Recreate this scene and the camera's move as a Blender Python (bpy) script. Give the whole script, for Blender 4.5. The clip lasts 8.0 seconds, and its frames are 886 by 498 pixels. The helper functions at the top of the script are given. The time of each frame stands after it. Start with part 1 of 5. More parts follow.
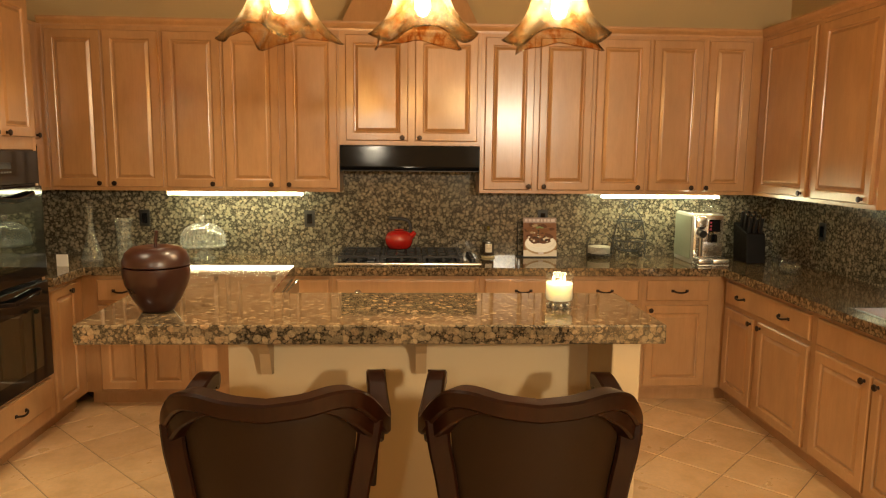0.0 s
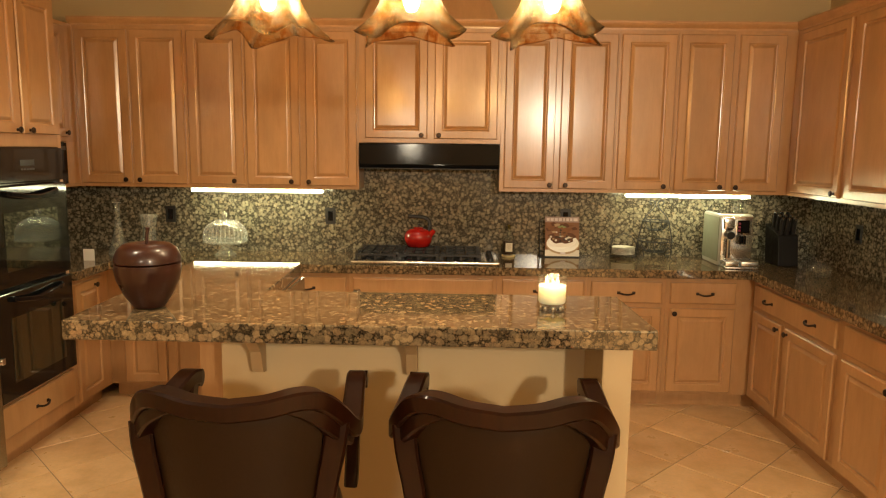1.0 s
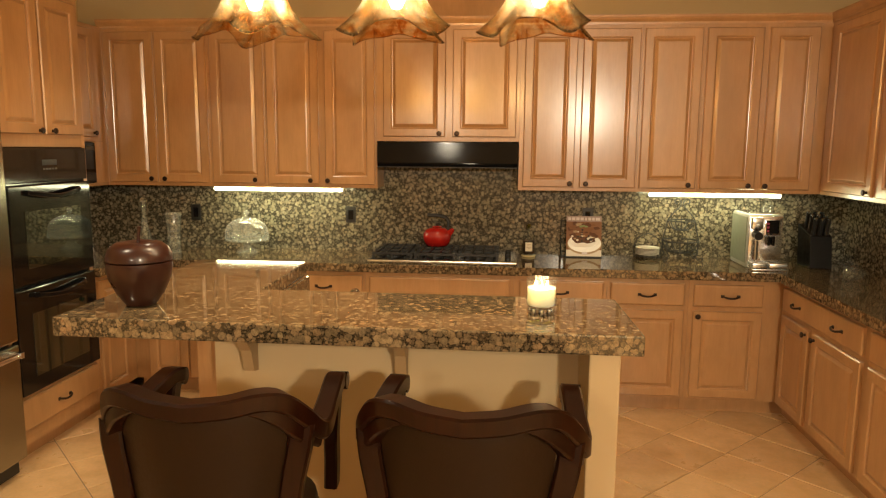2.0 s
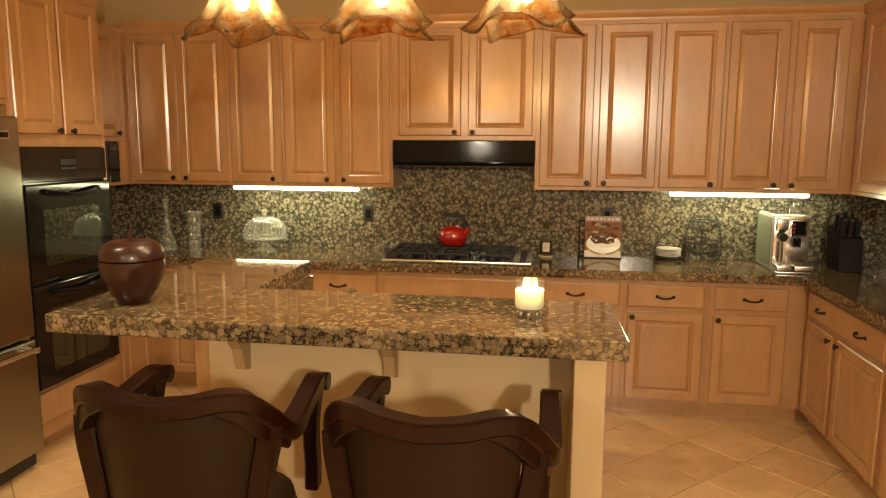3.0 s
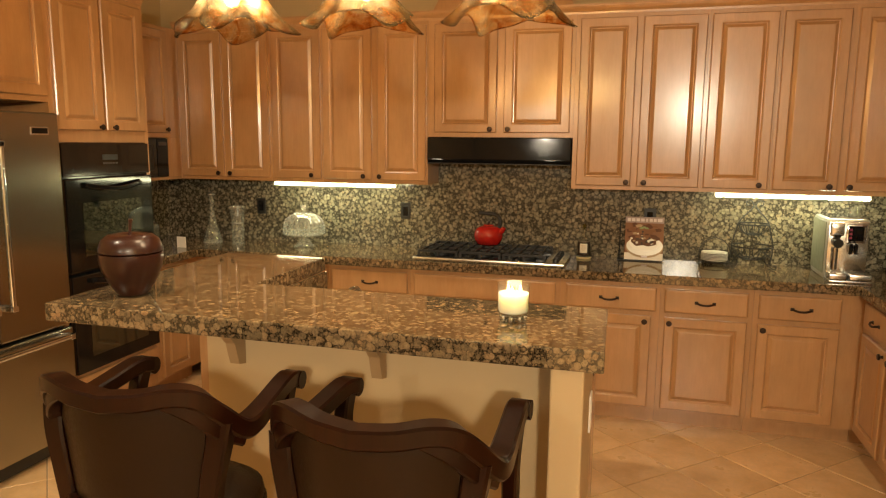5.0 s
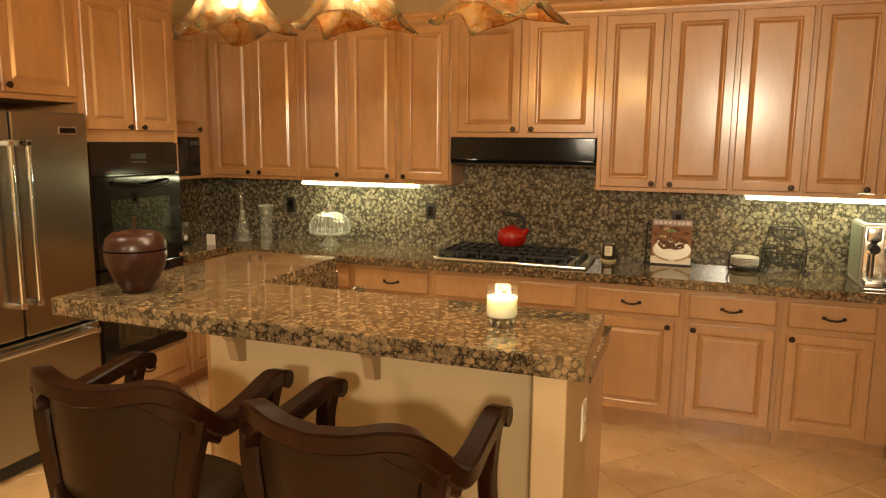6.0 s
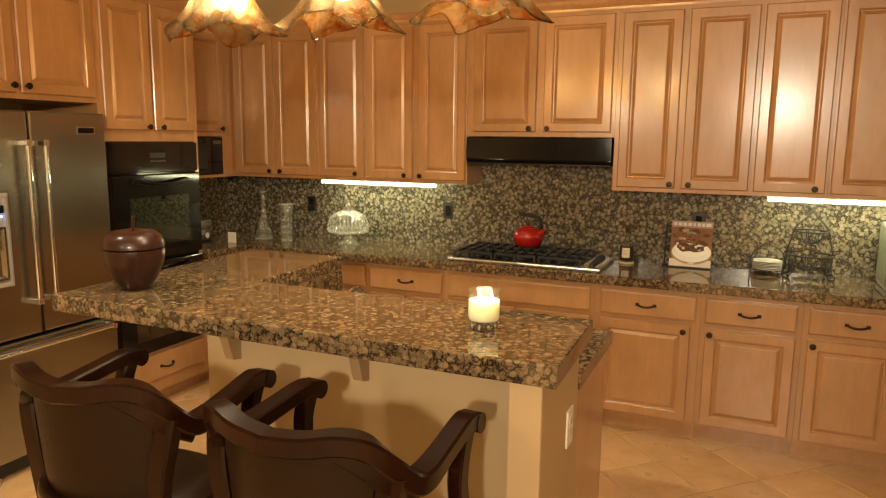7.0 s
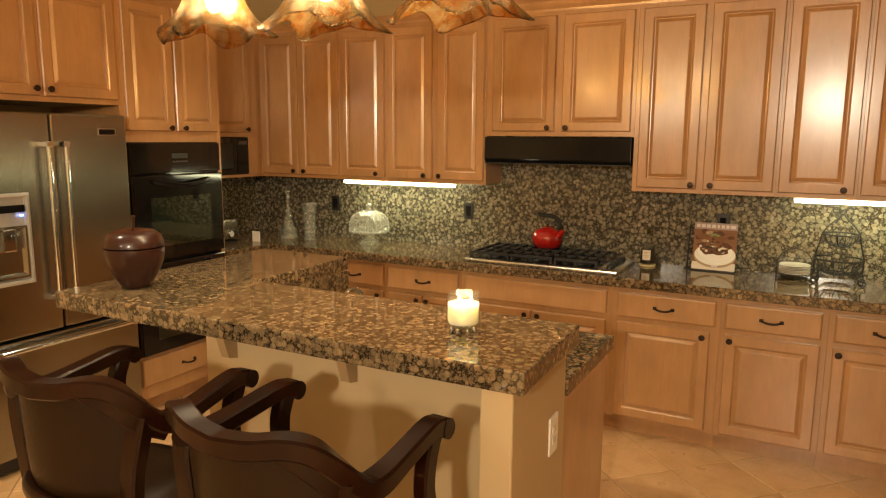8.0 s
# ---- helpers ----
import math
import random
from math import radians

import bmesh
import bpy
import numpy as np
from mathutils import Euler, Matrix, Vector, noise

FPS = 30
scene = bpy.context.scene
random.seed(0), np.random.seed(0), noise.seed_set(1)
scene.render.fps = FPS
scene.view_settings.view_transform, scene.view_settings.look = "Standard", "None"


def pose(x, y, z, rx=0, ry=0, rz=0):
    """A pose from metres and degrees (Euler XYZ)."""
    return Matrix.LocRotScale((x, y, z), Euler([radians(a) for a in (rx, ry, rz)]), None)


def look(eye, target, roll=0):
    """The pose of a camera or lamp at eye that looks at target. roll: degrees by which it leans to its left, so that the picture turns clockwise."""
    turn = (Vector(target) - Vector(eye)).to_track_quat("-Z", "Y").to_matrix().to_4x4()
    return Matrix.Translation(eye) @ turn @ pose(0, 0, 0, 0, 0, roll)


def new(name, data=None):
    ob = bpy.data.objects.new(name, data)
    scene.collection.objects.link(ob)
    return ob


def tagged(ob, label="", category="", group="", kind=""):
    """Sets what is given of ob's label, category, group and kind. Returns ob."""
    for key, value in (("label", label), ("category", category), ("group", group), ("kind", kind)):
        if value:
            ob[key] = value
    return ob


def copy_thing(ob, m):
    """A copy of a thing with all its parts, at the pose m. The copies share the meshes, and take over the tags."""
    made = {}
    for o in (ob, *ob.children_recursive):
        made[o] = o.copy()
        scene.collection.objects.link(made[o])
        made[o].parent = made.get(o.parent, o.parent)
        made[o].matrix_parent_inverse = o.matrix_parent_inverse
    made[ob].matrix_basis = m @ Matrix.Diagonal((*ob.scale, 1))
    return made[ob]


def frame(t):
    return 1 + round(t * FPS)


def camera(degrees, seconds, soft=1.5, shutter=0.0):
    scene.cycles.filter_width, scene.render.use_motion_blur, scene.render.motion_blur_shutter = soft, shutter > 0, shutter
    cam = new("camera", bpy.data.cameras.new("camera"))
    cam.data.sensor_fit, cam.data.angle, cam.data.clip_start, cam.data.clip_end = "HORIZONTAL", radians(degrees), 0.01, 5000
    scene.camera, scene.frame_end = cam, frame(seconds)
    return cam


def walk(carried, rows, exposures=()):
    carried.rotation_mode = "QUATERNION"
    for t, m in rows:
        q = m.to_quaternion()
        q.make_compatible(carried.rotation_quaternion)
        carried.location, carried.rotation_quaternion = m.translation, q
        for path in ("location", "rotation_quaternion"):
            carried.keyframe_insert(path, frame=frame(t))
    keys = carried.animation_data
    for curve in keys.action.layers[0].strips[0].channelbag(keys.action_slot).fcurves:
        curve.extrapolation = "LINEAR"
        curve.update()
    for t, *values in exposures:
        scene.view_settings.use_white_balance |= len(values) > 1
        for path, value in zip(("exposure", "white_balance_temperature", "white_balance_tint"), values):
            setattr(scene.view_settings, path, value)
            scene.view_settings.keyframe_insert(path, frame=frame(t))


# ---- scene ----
cam = camera(64.9, 8.0, soft=1.15)
PATH = [
    (0, (0.239, 0.030, 1.636), (0.340, 2.009, 1.363), 0.6),
    (0.5, (0.341, 0.050, 1.644), (0.372, 2.030, 1.364), 0.6),
    (1, (0.439, 0.070, 1.643), (0.401, 2.050, 1.360), 0.7),
    (1.5, (0.541, 0.093, 1.646), (0.432, 2.069, 1.359), 0.6),
    (3, (0.825, 0.178, 1.649), (0.522, 2.133, 1.355), 0.3),
    (3.5, (0.893, 0.205, 1.651), (0.541, 2.151, 1.355), 0.3),
    (4, (0.963, 0.234, 1.650), (0.564, 2.171, 1.351), 0.3),
    (4.5, (1.033, 0.267, 1.650), (0.574, 2.190, 1.348), 0.4),
    (6, (1.295, 0.393, 1.655), (0.622, 2.251, 1.349), 0.6),
    (6.5, (1.371, 0.430, 1.662), (0.640, 2.265, 1.352), 0.6),
    (7, (1.458, 0.484, 1.666), (0.669, 2.295, 1.353), 0.6),
    (7.5, (1.548, 0.538, 1.669), (0.694, 2.320, 1.355), 0.5),
    (8, (1.633, 0.601, 1.671), (0.715, 2.349, 1.355), 0.4),
]
walk(cam, [(t, look(eye, target, roll)) for t, eye, target, roll in PATH])

# ---- world and lights ----
world = bpy.data.worlds.new("world")
scene.world = world
world.use_nodes = True
world.node_tree.nodes["Background"].inputs[0].default_value = (0.30, 0.36, 0.5, 1)
world.node_tree.nodes["Background"].inputs[1].default_value = 0.05
scene.view_settings.exposure = 0.38

CEIL = 2.95
WARM = (1.0, 0.845, 0.59)
PENDANT_W, PCOL = 15.0, (1.0, 0.80, 0.50)


def lamp(name, kind, m, energy, colour, **more):
    data = bpy.data.lights.new(name, kind)
    data.energy, data.color = energy, colour
    if "size" in more:
        data.shape, data.size = "DISK", more["size"]
    if "radius" in more:
        data.shadow_soft_size = more["radius"]
    if "spot" in more:
        data.spot_size, data.spot_blend = radians(more["spot"]), 0.6
    ob = new(name, data)
    ob.matrix_world = m
    return ob


# recessed ceiling cans: x, y, watts
CANS = [(1.7, 3.75, 12), (0.25, 3.65, 34), (-0.95, 3.70, 68), (-1.25, 1.55, 120)]
for cx, cy, watts in CANS:
    lamp("can_light", "SPOT", pose(cx, cy, CEIL - 0.012), watts, WARM, radius=0.06, spot=94)
# frosted bowl lamps hanging behind the viewer, over the dining side: x, y, z, watts
BOWLS = [(1.80, -1.5, 2.14, 275), (-0.3, -1.9, 2.16, 70)]
for bx, by, bz, watts in BOWLS:
    lamp("bowl_light", "POINT", pose(bx, by, bz), watts, (1.0, 0.865, 0.64), radius=0.08)

# ---- materials ----


def nodes_of(name):
    mat = bpy.data.materials.new(name)
    mat.use_nodes = True
    nt = mat.node_tree
    return mat, nt, nt.nodes["Principled BSDF"]


def add(nt, kind, **values):
    n = nt.nodes.new(kind)
    for key, v in values.items():
        key = key.replace("_", " ")
        for sock in n.inputs:
            if sock.name == key and not sock.is_unavailable:
                sock.default_value = v
                break
    return n


def ramp(nt, fac, stops, mode="LINEAR"):
    r = nt.nodes.new("ShaderNodeValToRGB")
    r.color_ramp.interpolation = mode
    els = r.color_ramp.elements
    while len(els) < len(stops):
        els.new(0.5)
    for e, (p, c) in zip(els, stops):
        e.position, e.color = p, (*c, 1) if len(c) == 3 else c
    nt.links.new(fac, r.inputs[0])
    return r.outputs[0]


def mix(nt, fac, a, b, mode="MIX"):
    n = nt.nodes.new("ShaderNodeMix")
    n.data_type, n.blend_type = "RGBA", mode
    for sock, v in ((n.inputs[0], fac), (n.inputs[6], a), (n.inputs[7], b)):
        if isinstance(v, (int, float)):
            sock.default_value = v
        elif isinstance(v, tuple):
            sock.default_value = (*v, 1)
        else:
            nt.links.new(v, sock)
    return n.outputs[2]


def coords(nt, scale=(1, 1, 1), shuffle=False):
    tc = nt.nodes.new("ShaderNodeTexCoord")
    mp = nt.nodes.new("ShaderNodeMapping")
    mp.inputs["Scale"].default_value = scale
    nt.links.new(tc.outputs["Object"], mp.inputs[0])
    if shuffle:
        info = nt.nodes.new("ShaderNodeObjectInfo")
        mul = add(nt, "ShaderNodeMath")
        mul.operation = "MULTIPLY"
        mul.inputs[1].default_value = 37.0
        nt.links.new(info.outputs["Random"], mul.inputs[0])
        nt.links.new(mul.outputs[0], mp.inputs["Location"])
    return mp.outputs[0]


def noise_of(nt, vec, scale, detail=4.0, rough=0.55):
    n = add(nt, "ShaderNodeTexNoise", Scale=scale, Detail=detail, Roughness=rough)
    nt.links.new(vec, n.inputs["Vector"])
    return n.outputs[0]


def bump(nt, bsdf, height, strength=0.2, dist=0.002):
    b = add(nt, "ShaderNodeBump", Strength=strength, Distance=dist)
    nt.links.new(height, b.inputs["Height"])
    nt.links.new(b.outputs[0], bsdf.inputs["Normal"])


def plain(name, colour, rough=0.5, metal=0.0, vary=0.12, scale=30.0, coat=0.0, relief=0.0, **more):
    mat, nt, p = nodes_of(name)
    v = coords(nt, shuffle=True)
    n = noise_of(nt, v, scale)
    big = noise_of(nt, v, scale * 0.13, 2.0)
    dark = tuple(c * (1 - vary) for c in colour)
    light = tuple(min(1, c * (1 + vary)) for c in colour)
    c = mix(nt, big, mix(nt, n, dark, light), colour)
    nt.links.new(c, p.inputs["Base Color"])
    r = ramp(nt, n, [(0.3, (rough * 0.85,) * 3), (0.7, (min(1, rough * 1.15),) * 3)])
    nt.links.new(r, p.inputs["Roughness"])
    p.inputs["Metallic"].default_value = metal
    p.inputs["Coat Weight"].default_value = coat
    p.inputs["Coat Roughness"].default_value = 0.12
    for key, val in more.items():
        p.inputs[key.replace("_", " ")].default_value = val
    if relief:
        bump(nt, p, n, relief)
    return mat


def wood(name, base, dark, rough, coat, coatrough=0.23, grain=(26, 26, 1.6), contrast=1.0):
    """Stained timber: faint long fibres, blotchy stain, slight change from piece to piece."""
    mat, nt, p = nodes_of(name)
    v = coords(nt, grain, True)
    fibre = noise_of(nt, v, 3.4, 5.0, 0.6)
    v2 = coords(nt, (2.4, 2.4, 0.9), True)
    cloud = noise_of(nt, v2, 2.6, 5.0, 0.62)
    v3 = coords(nt, (7.0, 7.0, 2.2), True)
    patch = noise_of(nt, v3, 2.4, 3.0, 0.55)
    c = ramp(nt, fibre, [(0.25, dark), (0.5, base), (0.8, tuple(min(1, b * 1.05) for b in base))])
    c = mix(nt, ramp(nt, cloud, [(0.36, (0, 0, 0)), (0.68, (0.75 * contrast,) * 3)]), c, tuple(d * 0.80 for d in dark))
    c = mix(nt, ramp(nt, patch, [(0.50, (0, 0, 0)), (0.74, (0.40 * contrast,) * 3)]), c, tuple(d * k for d, k in zip(dark, (0.86, 0.74, 0.62))))
    info = nt.nodes.new("ShaderNodeObjectInfo")
    tone = ramp(nt, info.outputs["Random"], [(0.0, (0.90, 0.87, 0.84)), (1.0, (1.07, 1.05, 1.02))])
    c = mix(nt, 1.0, c, tone, "MULTIPLY")
    nt.links.new(c, p.inputs["Base Color"])
    nt.links.new(ramp(nt, cloud, [(0.3, (rough * 0.94,) * 3), (0.7, (rough * 1.08,) * 3)]), p.inputs["Roughness"])
    p.inputs["Coat Weight"].default_value = coat
    p.inputs["Coat Roughness"].default_value = coatrough
    bump(nt, p, patch, 0.05, 0.002)
    return mat


def granite(name, rough, tint, spec):
    """Polished brown granite: round tan and grey nodules with dark rims in a green-black ground."""
    mat, nt, p = nodes_of(name)
    v = coords(nt)
    warp = add(nt, "ShaderNodeTexNoise", Scale=38.0, Detail=3.0)
    nt.links.new(v, warp.inputs["Vector"])
    off = add(nt, "ShaderNodeVectorMath")
    off.operation = "MULTIPLY_ADD"
    nt.links.new(warp.outputs[1], off.inputs[0])
    off.inputs[1].default_value = (0.011, 0.011, 0.011)
    nt.links.new(v, off.inputs[2])

    def pebbles(scale, lo, hi, soft):
        cell = add(nt, "ShaderNodeTexVoronoi", Scale=scale, Randomness=0.95)
        nt.links.new(off.outputs[0], cell.inputs["Vector"])
        sp = nt.nodes.new("ShaderNodeSeparateColor")
        nt.links.new(cell.outputs["Color"], sp.inputs[0])
        size = add(nt, "ShaderNodeMapRange")
        size.inputs[3].default_value, size.inputs[4].default_value = lo, hi
        nt.links.new(sp.outputs[1], size.inputs[0])
        gap = add(nt, "ShaderNodeMath")
        gap.operation = "SUBTRACT"
        nt.links.new(size.outputs[0], gap.inputs[0])
        nt.links.new(cell.outputs["Distance"], gap.inputs[1])
        return sp.outputs[0], ramp(nt, gap.outputs[0], [(0.0, (0, 0, 0)), (soft, (1, 1, 1))]), gap.outputs[0]
    fine = noise_of(nt, v, 260.0, 3.0, 0.7)
    flake = noise_of(nt, v, 95.0, 4.0, 0.65)
    hue, big, depth = pebbles(50.0, 0.30, 0.76, 0.10)
    tan = ramp(nt, hue, [(0.0, (0.26, 0.222, 0.165)), (0.2, (0.30, 0.26, 0.195)), (0.38, (0.195, 0.172, 0.132)), (0.55, (0.285, 0.23, 0.165)), (0.72, (0.15, 0.132, 0.102)), (0.88, (0.225, 0.198, 0.152)), (1.0, (0.265, 0.20, 0.138))])
    ring = ramp(nt, depth, [(0.0, (0.62,) * 3), (0.10, (0.25,) * 3), (0.16, (0.0,) * 3), (0.24, (0.22,) * 3), (0.30, (0,) * 3)])
    tan = mix(nt, ring, tan, (0.10, 0.085, 0.062))
    tan = mix(nt, 0.85, tan, ramp(nt, flake, [(0.34, (0.52, 0.50, 0.46)), (0.5, (0.98, 0.97, 0.95)), (0.64, (1.22, 1.2, 1.15))]), "MULTIPLY")
    tan = mix(nt, 0.5, tan, ramp(nt, fine, [(0.36, (0.55, 0.54, 0.5)), (0.6, (1.12, 1.1, 1.08))]), "MULTIPLY")
    hue2, mid, depth2 = pebbles(112.0, 0.30, 0.74, 0.12)
    grey = ramp(nt, hue2, [(0.0, (0.095, 0.082, 0.06)), (0.3, (0.17, 0.145, 0.108)), (0.5, (0.05, 0.043, 0.032)), (0.7, (0.215, 0.17, 0.118)), (1.0, (0.115, 0.098, 0.075))])
    ground = ramp(nt, fine, [(0.38, (0.014, 0.0115, 0.008)), (0.55, (0.05, 0.042, 0.030)), (0.68, (0.14, 0.115, 0.085))])
    c = mix(nt, big, mix(nt, mid, ground, grey), tan)
    drift = noise_of(nt, v, 5.0, 3.0)
    c = mix(nt, 1.0, c, ramp(nt, drift, [(0.35, (0.84, 0.86, 0.80)), (0.65, (1.0, 0.99, 0.95))]), "MULTIPLY")
    # tint shifts the stone's colour to match how each slab is lit
    c = mix(nt, 1.0, c, tint, "MULTIPLY")
    nt.links.new(c, p.inputs["Base Color"])
    p.inputs["Roughness"].default_value = rough
    p.inputs["Specular IOR Level"].default_value = spec
    return mat


def tile_mat():
    mat, nt, p = nodes_of("cream stone tile")
    v = coords(nt, shuffle=True)
    n = noise_of(nt, v, 7.0, 6.0, 0.6)
    f = noise_of(nt, v, 55.0, 4.0, 0.6)
    c = ramp(nt, n, [(0.3, (0.56, 0.335, 0.145)), (0.5, (0.65, 0.405, 0.190)), (0.72, (0.71, 0.465, 0.240))])
    c = mix(nt, ramp(nt, f, [(0.35, (0.25,) * 3), (0.6, (0, 0, 0))]), c, (0.44, 0.32, 0.2))
    info = nt.nodes.new("ShaderNodeObjectInfo")
    c = mix(nt, 1.0, c, ramp(nt, info.outputs["Random"], [(0, (0.9, 0.89, 0.87)), (1, (1.05, 1.05, 1.05))]), "MULTIPLY")
    nt.links.new(c, p.inputs["Base Color"])
    nt.links.new(ramp(nt, n, [(0.3, (0.38,) * 3), (0.7, (0.26,) * 3)]), p.inputs["Roughness"])
    bump(nt, p, n, 0.15, 0.003)
    return mat


def glass_mat(name, tint=(0.95, 0.98, 0.94), rough=0.02):
    mat, nt, p = nodes_of(name)
    p.inputs["Base Color"].default_value = (*tint, 1)
    p.inputs["Roughness"].default_value = rough
    p.inputs["Transmission Weight"].default_value = 1.0
    p.inputs["IOR"].default_value = 1.45
    return mat


def thin_glass(name, body=0.012, edge=0.85):
    """Thin clear glass: seen through, glossy towards its edges, with a faint pale body."""
    mat, nt, p = nodes_of(name)
    p.inputs["Base Color"].default_value = (0.9, 0.92, 0.86, 1)
    p.inputs["Roughness"].default_value = 0.04
    tp = nt.nodes.new("ShaderNodeBsdfTransparent")
    tp.inputs[0].default_value = (0.97, 0.98, 0.965, 1)
    gl = nt.nodes.new("ShaderNodeBsdfGlossy")
    gl.inputs["Roughness"].default_value = 0.07
    lw = nt.nodes.new("ShaderNodeLayerWeight")
    lw.inputs[0].default_value = 0.5
    rim = ramp(nt, lw.outputs["Facing"], [(0.0, (0.035,) * 3), (0.55, (0.08,) * 3), (0.85, (edge * 0.45,) * 3), (1.0, (edge,) * 3)])
    a = nt.nodes.new("ShaderNodeMixShader")
    nt.links.new(rim, a.inputs[0])
    nt.links.new(tp.outputs[0], a.inputs[1])
    nt.links.new(gl.outputs[0], a.inputs[2])
    b = nt.nodes.new("ShaderNodeMixShader")
    b.inputs[0].default_value = body
    nt.links.new(a.outputs[0], b.inputs[1])
    nt.links.new(p.outputs[0], b.inputs[2])
    nt.links.new(b.outputs[0], nt.nodes["Material Output"].inputs[0])
    return mat


def glow(name, colour, strength):
    mat, nt, p = nodes_of(name)
    p.inputs["Base Color"].default_value = (0.8, 0.8, 0.75, 1)
    p.inputs["Emission Color"].default_value = (*colour, 1)
    p.inputs["Emission Strength"].default_value = strength
    return mat


def art_glass():
    """Hand-blown amber glass with brown streaks; lets part of the bulb's light through."""
    mat, nt, p = nodes_of("streaked amber glass")
    v = coords(nt, (1, 1, 0.6), True)
    n = noise_of(nt, v, 17.0, 6.0, 0.72)
    c = ramp(nt, n, [(0.30, (0.76, 0.53, 0.31)), (0.41, (0.90, 0.72, 0.48)), (0.50, (0.965, 0.87, 0.69)), (0.64, (0.99, 0.955, 0.86))])
    vein = noise_of(nt, v, 9.0, 4.0, 0.6)
    c = mix(nt, 1.0, c, ramp(nt, vein, [(0.455, (1, 1, 1)), (0.49, (0.88, 0.68, 0.45)), (0.51, (0.88, 0.68, 0.45)), (0.545, (1, 1, 1))]), "MULTIPLY")
    gl = nt.nodes.new("ShaderNodeBsdfGlossy")
    gl.inputs["Roughness"].default_value = 0.08
    bp = add(nt, "ShaderNodeBump", Strength=1.0, Distance=0.010)
    nt.links.new(n, bp.inputs["Height"])
    nt.links.new(bp.outputs[0], gl.inputs["Normal"])
    tl = nt.nodes.new("ShaderNodeBsdfTranslucent")
    tp = nt.nodes.new("ShaderNodeBsdfTransparent")
    nt.links.new(c, tl.inputs[0])
    nt.links.new(c, tp.inputs[0])
    a = nt.nodes.new("ShaderNodeMixShader")
    veil = noise_of(nt, v, 7.0, 3.0)
    nt.links.new(ramp(nt, veil, [(0.40, (0.975,) * 3), (0.62, (0.915,) * 3)]), a.inputs[0])
    nt.links.new(tl.outputs[0], a.inputs[1])
    nt.links.new(tp.outputs[0], a.inputs[2])
    lw = nt.nodes.new("ShaderNodeLayerWeight")
    lw.inputs[0].default_value = 0.17
    nt.links.new(bp.outputs[0], lw.inputs["Normal"])
    b = nt.nodes.new("ShaderNodeMixShader")
    nt.links.new(lw.outputs["Fresnel"], b.inputs[0])
    nt.links.new(a.outputs[0], b.inputs[1])
    nt.links.new(gl.outputs[0], b.inputs[2])
    nt.links.new(b.outputs[0], nt.nodes["Material Output"].inputs[0])
    return mat


def brushed(name, colour, rough):
    mat, nt, p = nodes_of(name)
    n = noise_of(nt, coords(nt), 1.7, 2.0)
    nt.links.new(mix(nt, n, tuple(k * 0.95 for k in colour), tuple(k * 1.05 for k in colour)), p.inputs["Base Color"])
    p.inputs["Roughness"].default_value = rough
    p.inputs["Metallic"].default_value = 1.0
    p.inputs["Anisotropic"].default_value = 0.5
    return mat


MAPLE = wood("honey maple", (0.465, 0.258, 0.112), (0.420, 0.229, 0.096), 0.36, 1.0, 0.20)
MAHOG = wood("dark mahogany", (0.017, 0.0044, 0.0015), (0.008, 0.0021, 0.0009), 0.32, 0.22, 0.05)
MAHOG.node_tree.nodes["Principled BSDF"].inputs["Specular IOR Level"].default_value = 0.12
# one stone, two tints: warm reflections and tube light put into the colour
GRANITE_WARMLIT = granite("polished brown granite", 0.055, (1.04, 0.86, 0.68), 0.8)
HONED_TUBELIT = granite("honed granite, tube-lit tint", 0.17, (1.13, 1.18, 1.24), 0.5)
TILE = tile_mat()
GROUT = plain("grout", (0.33, 0.24, 0.15), 0.9, vary=0.2, scale=80)
PLASTER = plain("tan wall paint", (0.46, 0.338, 0.168), 0.8, vary=0.05, scale=60, relief=0.15)
CREAM = plain("cream wall paint", (0.49, 0.362, 0.198), 0.75, vary=0.05, scale=60, relief=0.15)
CEILING = plain("tan ceiling paint", (0.36, 0.30, 0.19), 0.9, vary=0.04, scale=60)
BLACK = plain("black enamel", (0.006, 0.006, 0.007), 0.07, vary=0.3, Specular_IOR_Level=0.3)
BLACKGLASS = plain("black oven glass", (0.006, 0.006, 0.006), 0.09, vary=0.2)
IRON = plain("black cast iron", (0.012, 0.012, 0.012), 0.5, vary=0.3, relief=0.2)
BRONZE = plain("oil-rubbed bronze", (0.035, 0.02, 0.012), 0.4, 0.7, vary=0.3)
STEEL = brushed("brushed stainless steel", (0.34, 0.318, 0.262), 0.24)
CHROME = plain("bright chrome", (0.72, 0.78, 0.90), 0.08, 1.0, vary=0.02)
LEATHER = plain("dark brown leather", (0.016, 0.0074, 0.0026), 0.40, vary=0.3, scale=90, relief=0.2, Specular_IOR_Level=0.14)
PLASTIC = plain("black plastic", (0.012, 0.012, 0.012), 0.4, vary=0.2)
CHROMEB = brushed("bright brushed steel", (0.84, 0.87, 0.86), 0.22)
DIMGREY = plain("dim grey print", (0.07, 0.065, 0.058), 0.5, vary=0.1)
SILVER = plain("silver plastic", (0.46, 0.46, 0.44), 0.35, 0.5, vary=0.05)
WHITE = plain("white ceramic", (0.75, 0.72, 0.64), 0.25, vary=0.03)
IVORY = plain("white plastic plate", (0.82, 0.79, 0.72), 0.4, vary=0.02)
RED = plain("red enamel", (0.36, 0.012, 0.008), 0.12, vary=0.1, coat=0.5)
APPLE = plain("dark red lacquer", (0.027, 0.0072, 0.0040), 0.32, vary=0.35, scale=9, coat=0.35, Specular_IOR_Level=0.35)
